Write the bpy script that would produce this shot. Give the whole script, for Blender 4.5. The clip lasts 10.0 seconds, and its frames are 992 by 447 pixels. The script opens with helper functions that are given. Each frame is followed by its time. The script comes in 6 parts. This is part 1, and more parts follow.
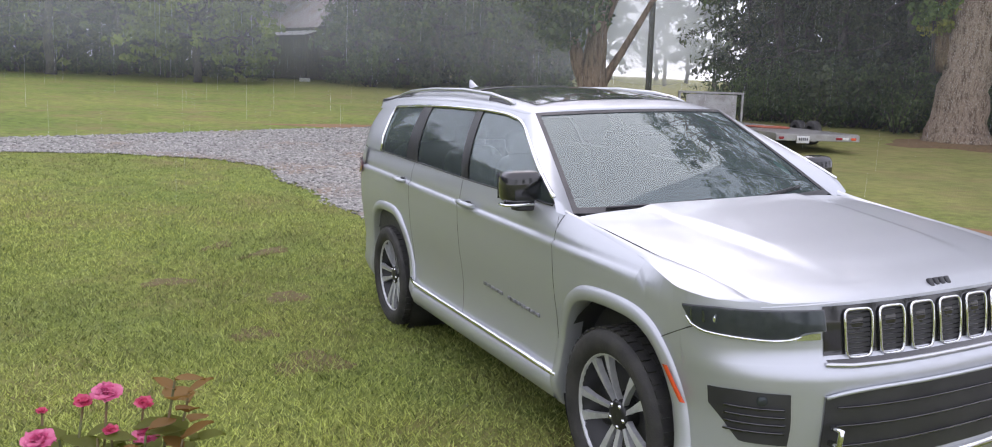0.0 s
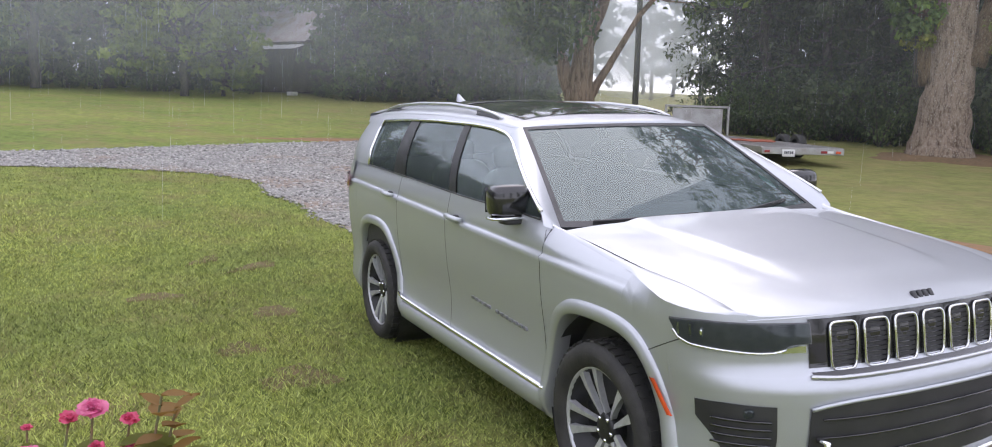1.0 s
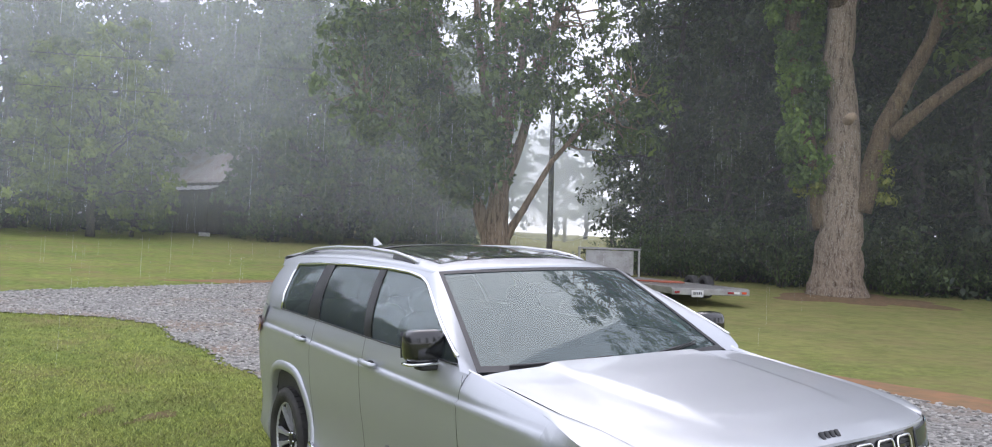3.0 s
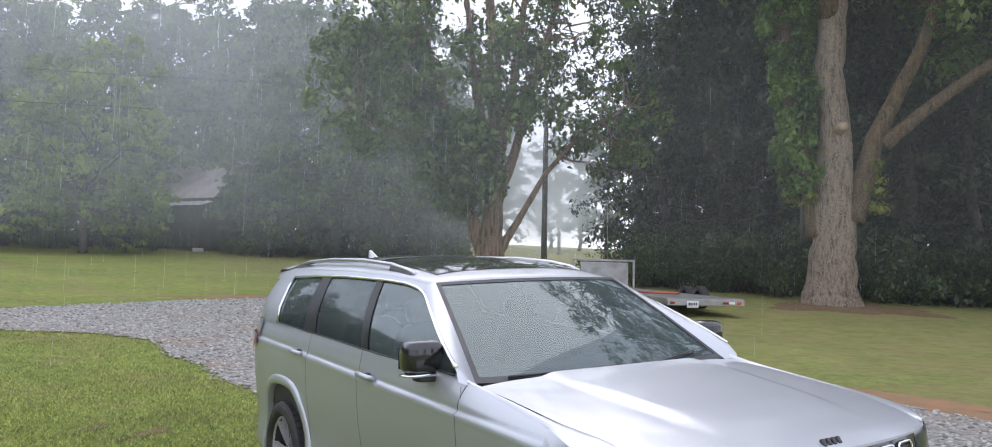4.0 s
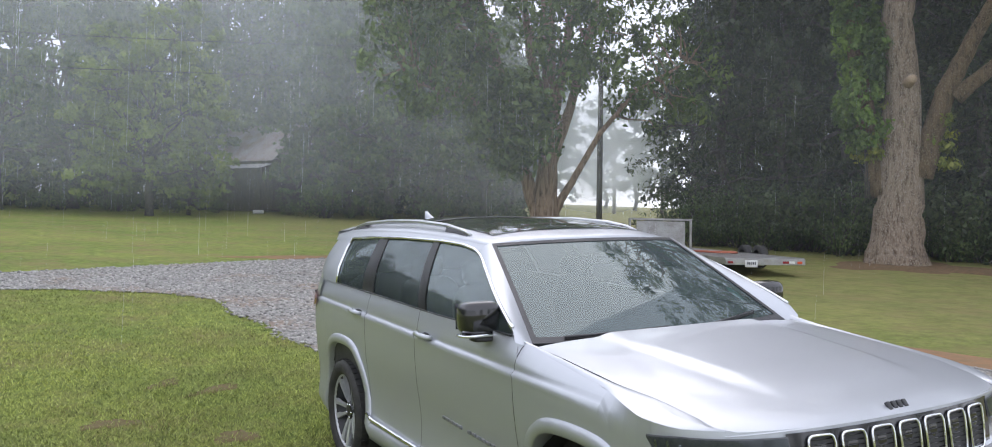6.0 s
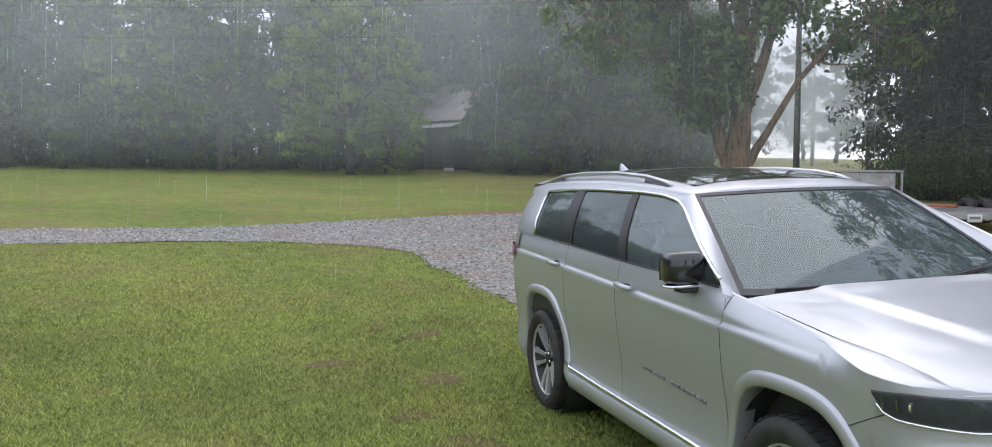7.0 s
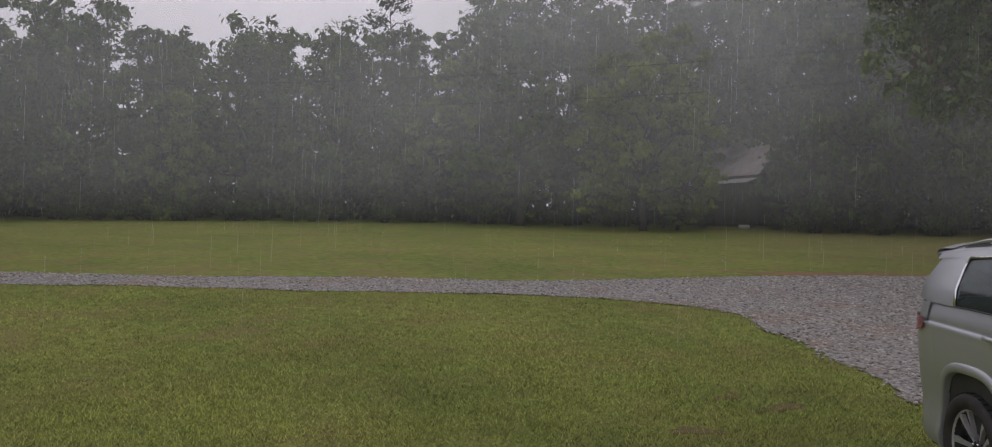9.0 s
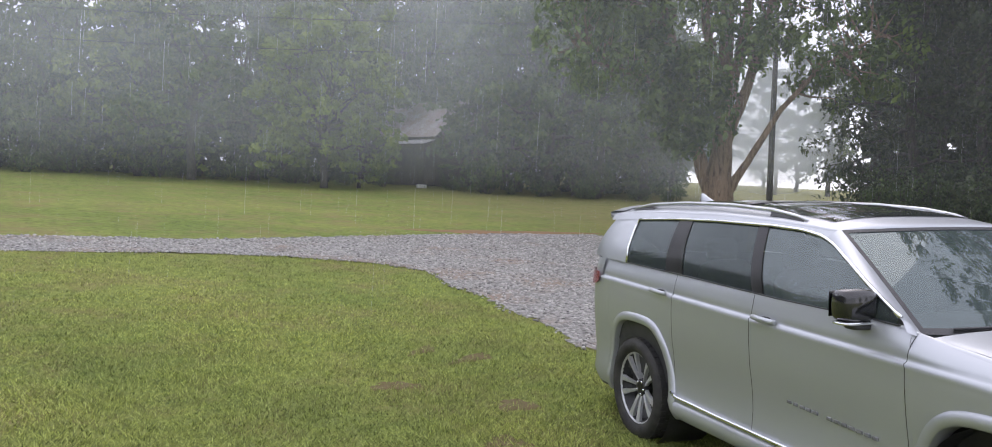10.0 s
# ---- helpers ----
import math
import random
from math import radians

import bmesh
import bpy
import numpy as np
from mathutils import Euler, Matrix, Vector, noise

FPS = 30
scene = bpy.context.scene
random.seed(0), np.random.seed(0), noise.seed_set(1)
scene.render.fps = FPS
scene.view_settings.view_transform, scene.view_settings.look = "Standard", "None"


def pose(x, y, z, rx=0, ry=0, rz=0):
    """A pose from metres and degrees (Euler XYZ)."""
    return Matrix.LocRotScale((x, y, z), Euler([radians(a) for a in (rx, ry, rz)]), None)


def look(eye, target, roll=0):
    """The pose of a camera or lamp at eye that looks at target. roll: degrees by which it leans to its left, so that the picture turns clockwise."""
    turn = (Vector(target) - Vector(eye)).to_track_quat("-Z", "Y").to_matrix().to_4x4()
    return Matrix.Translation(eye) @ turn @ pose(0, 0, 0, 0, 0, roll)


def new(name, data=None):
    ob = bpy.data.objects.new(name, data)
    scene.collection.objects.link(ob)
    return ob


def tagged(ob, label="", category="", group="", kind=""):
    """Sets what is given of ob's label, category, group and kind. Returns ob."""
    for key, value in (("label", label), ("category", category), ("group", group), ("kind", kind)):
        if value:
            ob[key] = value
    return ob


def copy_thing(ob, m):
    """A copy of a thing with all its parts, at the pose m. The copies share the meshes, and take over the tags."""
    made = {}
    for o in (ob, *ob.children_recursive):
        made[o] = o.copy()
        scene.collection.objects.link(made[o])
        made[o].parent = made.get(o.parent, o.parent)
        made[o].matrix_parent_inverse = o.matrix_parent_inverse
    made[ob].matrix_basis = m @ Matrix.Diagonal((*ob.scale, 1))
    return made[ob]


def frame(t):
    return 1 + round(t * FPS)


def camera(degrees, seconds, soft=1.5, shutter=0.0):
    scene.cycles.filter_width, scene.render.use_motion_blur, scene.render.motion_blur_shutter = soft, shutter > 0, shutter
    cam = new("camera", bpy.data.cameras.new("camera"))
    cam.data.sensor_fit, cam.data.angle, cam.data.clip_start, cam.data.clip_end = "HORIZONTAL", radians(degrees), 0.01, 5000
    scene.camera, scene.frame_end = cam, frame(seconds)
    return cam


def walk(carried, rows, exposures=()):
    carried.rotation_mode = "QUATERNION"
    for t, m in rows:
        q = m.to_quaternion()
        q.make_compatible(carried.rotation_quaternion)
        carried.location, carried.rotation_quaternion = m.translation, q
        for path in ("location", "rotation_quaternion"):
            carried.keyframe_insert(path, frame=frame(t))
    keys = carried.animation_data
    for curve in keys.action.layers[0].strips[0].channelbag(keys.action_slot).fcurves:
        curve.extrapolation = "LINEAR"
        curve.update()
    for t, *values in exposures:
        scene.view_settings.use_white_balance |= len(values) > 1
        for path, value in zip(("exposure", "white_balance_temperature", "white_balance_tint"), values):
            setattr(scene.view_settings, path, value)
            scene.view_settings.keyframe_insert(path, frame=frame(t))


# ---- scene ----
cam = camera(62.2, 10.0, soft=1.0)
PATH = [
    (0, (-2.833, -2.886, 1.777), (-2.006, -1.092, 1.465), -0.4),
    (0.5, (-2.832, -2.89, 1.781), (-1.992, -1.1, 1.483), -0.3),
    (1, (-2.836, -2.896, 1.781), (-1.98, -1.11, 1.501), -0.4),
    (1.5, (-2.832, -2.896, 1.779), (-1.966, -1.113, 1.512), -0.3),
    (2, (-2.825, -2.889, 1.779), (-1.938, -1.114, 1.523), -0.4),
    (2.5, (-2.838, -2.907, 1.789), (-1.84, -1.179, 1.661), -0.3),
    (2.7, (-2.84, -2.913, 1.801), (-1.812, -1.197, 1.797), -0.2),
    (3.8, (-2.841, -2.899, 1.795), (-1.783, -1.205, 1.892), -0.5),
    (4, (-2.849, -2.894, 1.786), (-1.794, -1.198, 1.877), -0.8),
    (4.5, (-2.845, -2.89, 1.789), (-1.811, -1.179, 1.851), -0.8),
    (5, (-2.847, -2.89, 1.788), (-1.848, -1.158, 1.827), -0.9),
    (5.2, (-2.843, -2.89, 1.789), (-1.864, -1.147, 1.819), -1.0),
    (6.3, (-2.848, -2.878, 1.791), (-1.927, -1.104, 1.739), -1.1),
    (6.5, (-2.84, -2.884, 1.783), (-1.957, -1.093, 1.675), -1.0),
    (7, (-2.943, -2.866, 1.764), (-2.42, -0.938, 1.665), -1.8),
    (7.5, (-3.152, -2.878, 1.799), (-2.819, -0.909, 1.687), -4.0),
    (8, (-3.384, -2.805, 1.782), (-3.292, -0.809, 1.7), -4.8),
    (8.5, (-3.556, -2.722, 1.807), (-3.697, -0.727, 1.832), -3.5),
    (9, (-3.744, -2.632, 1.824), (-3.882, -0.638, 1.876), -0.9),
    (9.5, (-3.902, -2.539, 1.846), (-3.605, -0.562, 1.828), -0.6),
    (10, (-3.975, -2.515, 1.834), (-3.349, -0.616, 1.777), 0.1),
]
# the car leans sideways on the sloping yard; PATH is written in the car's own axes
LEAN = pose(0, 0, 0, 0, -2.3, 0)
walk(cam, [(t, LEAN @ look(eye, target, roll)) for t, eye, target, roll in PATH],
     [(0, 0.38, 6550, 23), (2.5, 0.36, 6500, 20), (4.5, 0.25, 6400, 18), (6.5, 0.24, 6500, 17), (7.5, -0.22, 6550, 20), (8.0, -0.75, 6950, 24), (8.3, -0.92, 7050, 26), (9.0, -0.95, 7150, 26), (9.4, -0.48, 7000, 25), (10, 0.2, 6600, 21)])

# ---- world and light ----
world = bpy.data.worlds.new("overcast_sky")
scene.world = world
world.use_nodes = True
wn, wl = world.node_tree.nodes, world.node_tree.links
wbg = wn["Background"]
wsky = wn.new("ShaderNodeTexSky")
wsky.sky_type, wsky.sun_disc = "NISHITA", False
wsky.sun_elevation, wsky.sun_rotation = radians(48), radians(35)
wgain = wn.new("ShaderNodeMixRGB")
wgain.blend_type, wgain.inputs[0].default_value = "MULTIPLY", 1.0
wgain.inputs[2].default_value = (0.10, 0.10, 0.10, 1)
wmix = wn.new("ShaderNodeMixRGB")
wmix.inputs[0].default_value = 0.82
wmix.inputs[2].default_value = (0.90, 0.97, 1.06, 1)
wl.new(wsky.outputs[0], wgain.inputs[1])
wl.new(wgain.outputs[0], wmix.inputs[1])
wl.new(wmix.outputs[0], wbg.inputs[0])
wbg.inputs[1].default_value = 1.5
sun = new("sun", bpy.data.lights.new("sun", "SUN"))
sun.data.energy, sun.data.angle, sun.data.color = 0.5, radians(45), (1.0, 0.96, 0.9)
sun.matrix_world = look((12, 17, 24), (0, 0, 0))


# ---- materials ----
def nodes_of(name):
    m = bpy.data.materials.new(name)
    m.use_nodes = True
    t = m.node_tree
    return m, t.nodes, t.links, t.nodes["Principled BSDF"]


def ramp_between(n, l, fac, a, b, lo=0.35, hi=0.65):
    r = n.new("ShaderNodeValToRGB")
    r.color_ramp.elements[0].position, r.color_ramp.elements[1].position = lo, hi
    r.color_ramp.elements[0].color, r.color_ramp.elements[1].color = (*a, 1), (*b, 1)
    l.new(fac, r.inputs[0])
    return r.outputs[0]


def noise_out(n, l, scale, detail=5.0, rough=0.6, stretch=None):
    tc = n.new("ShaderNodeTexCoord")
    src = tc.outputs["Object"]
    if stretch:
        mp = n.new("ShaderNodeMapping")
        mp.inputs["Scale"].default_value = stretch
        l.new(src, mp.inputs[0])
        src = mp.outputs[0]
    t = n.new("ShaderNodeTexNoise")
    t.inputs["Scale"].default_value, t.inputs["Detail"].default_value, t.inputs["Roughness"].default_value = scale, detail, rough
    l.new(src, t.inputs[0])
    return t.outputs[0]


def bump_to(n, l, p, height, strength, distance):
    b = n.new("ShaderNodeBump")
    b.inputs["Strength"].default_value, b.inputs["Distance"].default_value = strength, distance
    l.new(height, b.inputs["Height"])
    l.new(b.outputs[0], p.inputs["Normal"])


def plain(name, a, b=None, rough=0.5, metal=0.0, scale=6.0, bump=0.0, bscale=80.0, coat=0.0, stretch=None, rvar=0.0):
    """A surface whose colour wanders between a and b, with fine relief."""
    m, n, l, p = nodes_of(name)
    b = b or tuple(c * 0.85 for c in a)
    l.new(ramp_between(n, l, noise_out(n, l, scale, stretch=stretch), a, b), p.inputs["Base Color"])
    p.inputs["Roughness"].default_value, p.inputs["Metallic"].default_value = rough, metal
    p.inputs["Coat Weight"].default_value, p.inputs["Coat Roughness"].default_value = coat, 0.04
    if rvar:
        mr = n.new("ShaderNodeMapRange")
        mr.inputs[3].default_value, mr.inputs[4].default_value = max(0.0, rough - rvar), rough + rvar
        l.new(noise_out(n, l, scale * 3), mr.inputs[0])
        l.new(mr.outputs[0], p.inputs["Roughness"])
    if bump:
        bump_to(n, l, p, noise_out(n, l, bscale, 4, stretch=stretch), bump, 0.01)
    return m


def leaf_material(name, dark, light, trans=0.35, rough=0.45, patchy=0.8, scale=0.6):
    m, n, l, p = nodes_of(name)
    geo = n.new("ShaderNodeNewGeometry")
    col = ramp_between(n, l, geo.outputs["Random Per Island"], dark, light, 0.0, 1.0)
    # noise puts lit clumps and shaded gaps into the leaf colour
    mul = n.new("ShaderNodeMixRGB")
    mul.blend_type, mul.inputs[0].default_value = "MULTIPLY", patchy
    l.new(col, mul.inputs[1])
    l.new(ramp_between(n, l, noise_out(n, l, scale, 4), (0.35, 0.42, 0.42), (1.6, 1.5, 1.15)), mul.inputs[2])
    l.new(mul.outputs[0], p.inputs["Base Color"])
    p.inputs["Roughness"].default_value = rough
    tr = n.new("ShaderNodeBsdfTranslucent")
    l.new(mul.outputs[0], tr.inputs[0])
    mx = n.new("ShaderNodeMixShader")
    mx.inputs[0].default_value = trans
    l.new(p.outputs[0], mx.inputs[1])
    l.new(tr.outputs[0], mx.inputs[2])
    l.new(mx.outputs[0], n["Material Output"].inputs[0])
    return m


def bark_material(name, crack, face, pale):
    """Furrowed bark: long dark furrows, flaky plates, pale lichen specks."""
    m, n, l, p = nodes_of(name)
    furrow = noise_out(n, l, 5.0, 6, 0.7, (1.6, 1.6, 0.35))
    fleck = noise_out(n, l, 26, 5, 0.75, (1, 1, 0.7))
    col = ramp_between(n, l, furrow, crack, face, 0.36, 0.56)
    mx = n.new("ShaderNodeMixRGB")
    l.new(ramp_between(n, l, fleck, (0, 0, 0), (1, 1, 1), 0.50, 0.66), mx.inputs[0])
    l.new(col, mx.inputs[1])
    mx.inputs[2].default_value = (*pale, 1)
    l.new(mx.outputs[0], p.inputs["Base Color"])
    p.inputs["Roughness"].default_value = 0.9
    add = n.new("ShaderNodeMath")
    l.new(furrow, add.inputs[0])
    l.new(fleck, add.inputs[1])
    bump_to(n, l, p, add.outputs[0], 1.0, 0.10)
    return m


def pane_material(name, tint, ior=1.5, film=0.0):
    """Thin tinted glass: clear straight through, gloss by angle, wet with rain; a pale diffuse film brightens its
    darks.
    """
    m, n, l, p = nodes_of(name)
    n.remove(p)
    tr, gl, mx, fr = (n.new(k) for k in ("ShaderNodeBsdfTransparent", "ShaderNodeBsdfGlossy", "ShaderNodeMixShader", "ShaderNodeFresnel"))
    tr.inputs[0].default_value = (*tint, 1)
    gl.inputs["Roughness"].default_value = 0.015
    gl.inputs[0].default_value = (0.90, 1, 1, 1)
    fr.inputs[0].default_value = ior
    l.new(fr.outputs[0], mx.inputs[0])
    l.new(tr.outputs[0], mx.inputs[1])
    l.new(gl.outputs[0], mx.inputs[2])
    # pale teal diffuse layer lifts the darks, as a bright reflection would
    wet, top = n.new("ShaderNodeBsdfDiffuse"), n.new("ShaderNodeMixShader")
    wet.inputs[0].default_value = (0.42, 0.53, 0.54, 1)
    spots = n.new("ShaderNodeMapRange")
    spots.inputs[1].default_value, spots.inputs[2].default_value = 0.35, 0.7
    spots.inputs[3].default_value, spots.inputs[4].default_value = film * 0.7, film * 1.4
    l.new(noise_out(n, l, 14, 6, 0.7), spots.inputs[0])
    l.new(spots.outputs[0], top.inputs[0])
    l.new(mx.outputs[0], top.inputs[1])
    l.new(wet.outputs[0], top.inputs[2])
    l.new(top.outputs[0], n["Material Output"].inputs[0])
    return m


def paint_material():
    """Silver metallic paint, wet with rain."""
    m, n, l, p = nodes_of("silver_paint")
    l.new(ramp_between(n, l, noise_out(n, l, 900, 2), (0.45, 0.47, 0.505), (0.53, 0.55, 0.585)), p.inputs["Base Color"])
    p.inputs["Metallic"].default_value = 0.58
    p.inputs["Coat Weight"].default_value, p.inputs["Coat Roughness"].default_value = 0.55, 0.06
    mr = n.new("ShaderNodeMapRange")
    mr.inputs[3].default_value, mr.inputs[4].default_value = 0.34, 0.48
    l.new(noise_out(n, l, 5, 6), mr.inputs[0])
    l.new(mr.outputs[0], p.inputs["Roughness"])
    v = n.new("ShaderNodeTexVoronoi")
    v.inputs["Scale"].default_value = 55
    tc = n.new("ShaderNodeTexCoord")
    l.new(tc.outputs["Object"], v.inputs[0])
    drops = n.new("ShaderNodeMapRange")
    drops.inputs[1].default_value, drops.inputs[2].default_value = 0.22, 0.05
    l.new(v.outputs[0], drops.inputs[0])
    b = n.new("ShaderNodeBump")
    b.inputs["Strength"].default_value, b.inputs["Distance"].default_value = 0.12, 0.002
    l.new(drops.outputs[0], b.inputs["Height"])
    l.new(b.outputs[0], p.inputs["Coat Normal"])
    return m


PAINT = paint_material()
CHROME = plain("chrome", (0.82, 0.83, 0.85), (0.75, 0.76, 0.78), 0.12, 1.0)
RAIL = plain("satin_aluminium", (0.62, 0.63, 0.65), (0.52, 0.53, 0.55), 0.3, 1.0)
BLACK_GLOSS = plain("gloss_black_plastic", (0.012, 0.012, 0.014), (0.02, 0.02, 0.022), 0.12, coat=0.6)
NAME_GREY = plain("nameplate_grey", (0.16, 0.165, 0.17), (0.22, 0.22, 0.23), 0.35)
PILLAR = plain("pillar_black", (0.007, 0.007, 0.008), (0.010, 0.010, 0.011), 0.4)
BLACK_TRIM = plain("black_trim", (0.028, 0.028, 0.031), (0.045, 0.045, 0.048), 0.45, bump=0.2, bscale=300)
RUBBER = plain("tyre_rubber", (0.02, 0.02, 0.021), (0.045, 0.043, 0.04), 0.7, bump=0.3, bscale=120, scale=9)
RIM_DARK = plain("dark_wheel_paint", (0.018, 0.019, 0.02), (0.03, 0.03, 0.032), 0.35, 0.2)
RIM_BRIGHT = plain("machined_aluminium", (0.58, 0.59, 0.61), (0.46, 0.47, 0.49), 0.32, 0.4, scale=30)
SCREEN_GLASS = pane_material("windscreen_glass", (0.24, 0.31, 0.30), 1.72, 0.12)
DOOR_GLASS = pane_material("door_glass", (0.26, 0.31, 0.30), 2.0, 0.07)
DARK_GLASS = pane_material("privacy_glass", (0.05, 0.05, 0.055), 1.55, 0.05)
LENS = pane_material("lamp_lens", (0.45, 0.45, 0.48), 1.45, 0.05)
RED_LENS = plain("red_lens", (0.35, 0.015, 0.02), (0.22, 0.01, 0.015), 0.12, coat=0.8)
ORANGE_LENS = plain("orange_reflector", (0.75, 0.10, 0.02), (0.6, 0.06, 0.015), 0.2, coat=0.5, scale=200)
CABIN = plain("dark_cabin_trim", (0.035, 0.036, 0.038), (0.06, 0.06, 0.062), 0.6, bump=0.2)
SEAT_CLOTH = plain("seat_leather", (0.05, 0.05, 0.052), (0.08, 0.078, 0.075), 0.5, bump=0.2)
TEAL = plain("teal_sticker", (0.05, 0.32, 0.27), (0.06, 0.38, 0.3), 0.5)
WHITE_PLATE = plain("white_plate", (0.75, 0.75, 0.74), (0.6, 0.6, 0.6), 0.4)
INK = plain("dark_ink", (0.05, 0.05, 0.07), None, 0.5)


# ---- building helpers ----
def part(name, bm, material, parent=None, label="", smooth=True):
    """A bmesh as one mesh object, under a thing or a part."""
    me = bpy.data.meshes.new(name)
    bm.normal_update()
    bm.to_mesh(me)
    bm.free()
    me.materials.append(material)
    if smooth:
        me.polygons.foreach_set("use_smooth", [True] * len(me.polygons))
    ob = new(name, me)
    ob.parent = parent
    if label:
        ob["label"] = label
    return ob


def raw(name, verts, faces, material, parent=None, label="", smooth=False):
    """A mesh object from arrays; all faces have the same number of corners."""
    verts, faces = np.asarray(verts, np.float32), np.asarray(faces, np.int32)
    me = bpy.data.meshes.new(name)
    k = faces.shape[1]
    me.vertices.add(len(verts))
    me.vertices.foreach_set("co", verts.ravel())
    me.loops.add(faces.size)
    me.loops.foreach_set("vertex_index", faces.ravel())
    me.polygons.add(len(faces))
    me.polygons.foreach_set("loop_start", np.arange(len(faces), dtype=np.int32) * k)
    if smooth:
        me.polygons.foreach_set("use_smooth", np.ones(len(faces), bool))
    me.update(calc_edges=True)
    me.materials.append(material)
    ob = new(name, me)
    ob.parent = parent
    if label:
        ob["label"] = label
    return ob


def empty(name, m, label, category, group="", kind=""):
    ob = new(name)
    ob.matrix_world = m
    return tagged(ob, label, category, group, kind)


def grid_into(bm, points, closed=False):
    """Adds a sheet of rows of points; returns its rows of vertices."""
    rows = [[bm.verts.new(p) for p in row] for row in points]
    for a, b in zip(rows, rows[1:]):
        n = len(a)
        for i in range(n if closed else n - 1):
            j = (i + 1) % n
            bm.faces.new((a[i], a[j], b[j], b[i]))
    return rows


def sheet(points, closed=False, thick=0.0):
    bm = bmesh.new()
    grid_into(bm, points, closed)
    bmesh.ops.recalc_face_normals(bm, faces=bm.faces)
    if thick:
        bmesh.ops.solidify(bm, geom=bm.faces[:], thickness=thick)
    return bm


def tube_into(bm, path, radii, sides=8, cap=True):
    """A round bar along a path, with a radius (or one for all) at each point."""
    path = [Vector(p) for p in path]
    if not hasattr(radii, "__len__"):
        radii = [radii] * len(path)
    side = None
    rows = []
    for i, p in enumerate(path):
        way = (path[min(i + 1, len(path) - 1)] - path[max(i - 1, 0)]).normalized()
        if side is None:
            side = way.orthogonal().normalized()
        side = (side - way * side.dot(way)).normalized()
        up = way.cross(side)
        rows.append([p + radii[i] * (math.cos(a) * side + math.sin(a) * up) for a in (2 * math.pi * k / sides for k in range(sides))])
    rows = grid_into(bm, rows, True)
    if cap:
        bm.faces.new(rows[0][::-1])
        bm.faces.new(rows[-1])


def tube(path, radii, sides=8, cap=True):
    bm = bmesh.new()
    tube_into(bm, path, radii, sides, cap)
    return bm


def box_into(bm, lo, hi, bevel=0.0, m=None):
    lo, hi = Vector(lo), Vector(hi)
    made = bmesh.ops.create_cube(bm, size=1.0)["verts"]
    for v in made:
        v.co = Vector([(a + b) / 2 + c * (b - a) for a, b, c in zip(lo, hi, v.co)])
    if bevel:
        edges = list({e for v in made for e in v.link_edges})
        out = bmesh.ops.bevel(bm, geom=edges, offset=bevel, segments=2, affect="EDGES", profile=0.5)
        made = list({v for f in out["faces"] for v in f.verts} | {v for v in made if v.is_valid})
    if m is not None:
        bmesh.ops.transform(bm, matrix=m, verts=made)
    return made


def box(lo, hi, bevel=0.0, m=None):
    bm = bmesh.new()
    box_into(bm, lo, hi, bevel, m)
    return bm


def lathe(profile, sides=32, axis="x"):
    """A turned form: profile rows of (along the axis, radius)."""
    bm = bmesh.new()
    rows = []
    for along, r in profile:
        ring = []
        for k in range(sides):
            a = 2 * math.pi * k / sides
            c, s = r * math.cos(a), r * math.sin(a)
            ring.append((along, c, s) if axis == "x" else (c, s, along))
        rows.append(ring)
    grid_into(bm, rows, True)
    bmesh.ops.recalc_face_normals(bm, faces=bm.faces)
    return bm


def curve_at(table, v):
    """A value read off a table of (place, value), straight between them."""
    return float(np.interp(v, [a for a, _ in table], [b for _, b in table]))


def softplus(v, k):
    return k * np.logaddexp(0, np.asarray(v, float) / k)


def ground_z(x, y):
    """The lie of the land: level at the car, rising gently up the field."""
    x, y = np.asarray(x, float), np.asarray(y, float)
    z = 0.058 * softplus(y - 4.5, 1.0) + 0.1 * np.tanh(x / 2.5) * np.exp(-((y - 1.5) / 7) ** 2) + 0.016 * softplus(x - 2, 1.0)
    return z


def gz(x, y):
    return float(ground_z(x, y))

# ---- ground ----
def on_gravel(x, y):
    """How far inside the gravel a place lies (metres, about; below 0 outside)."""
    x, y = np.asarray(x, float), np.asarray(y, float)
    near = 14.5 + 0.06 * np.minimum(0, x + 6) + 0.10 * np.sin(x * 0.9) + 0.06 * np.sin(x * 2.3)
    far = 17.4 + 0.12 * np.minimum(0, x + 6) + 0.15 * np.sin(x * 0.7 + 1) + np.clip((x + 5) / 9, 0, 1) * 3.6
    track = np.minimum(np.minimum(y - near, far - y), 7.0 - x)
    left = np.interp(y, [-60, 0, 3, 6, 8, 10.5, 12.5, 13.5, 14.5, 15.5, 21], [1.4, 1.0, 0.6, -0.02, -0.10, -0.36, -0.5, -1.0, -3.2, -3.2, 9.0]) + 0.08 * np.sin(y * 2.7)
    right = np.interp(y, [-60, 0, 3, 8, 14, 21], [6.0, 6.4, 6.9, 8.2, 7.8, 5.0])
    yard = np.minimum(np.minimum(x - left, right - x), 21 - y)
    return np.maximum(track, yard)


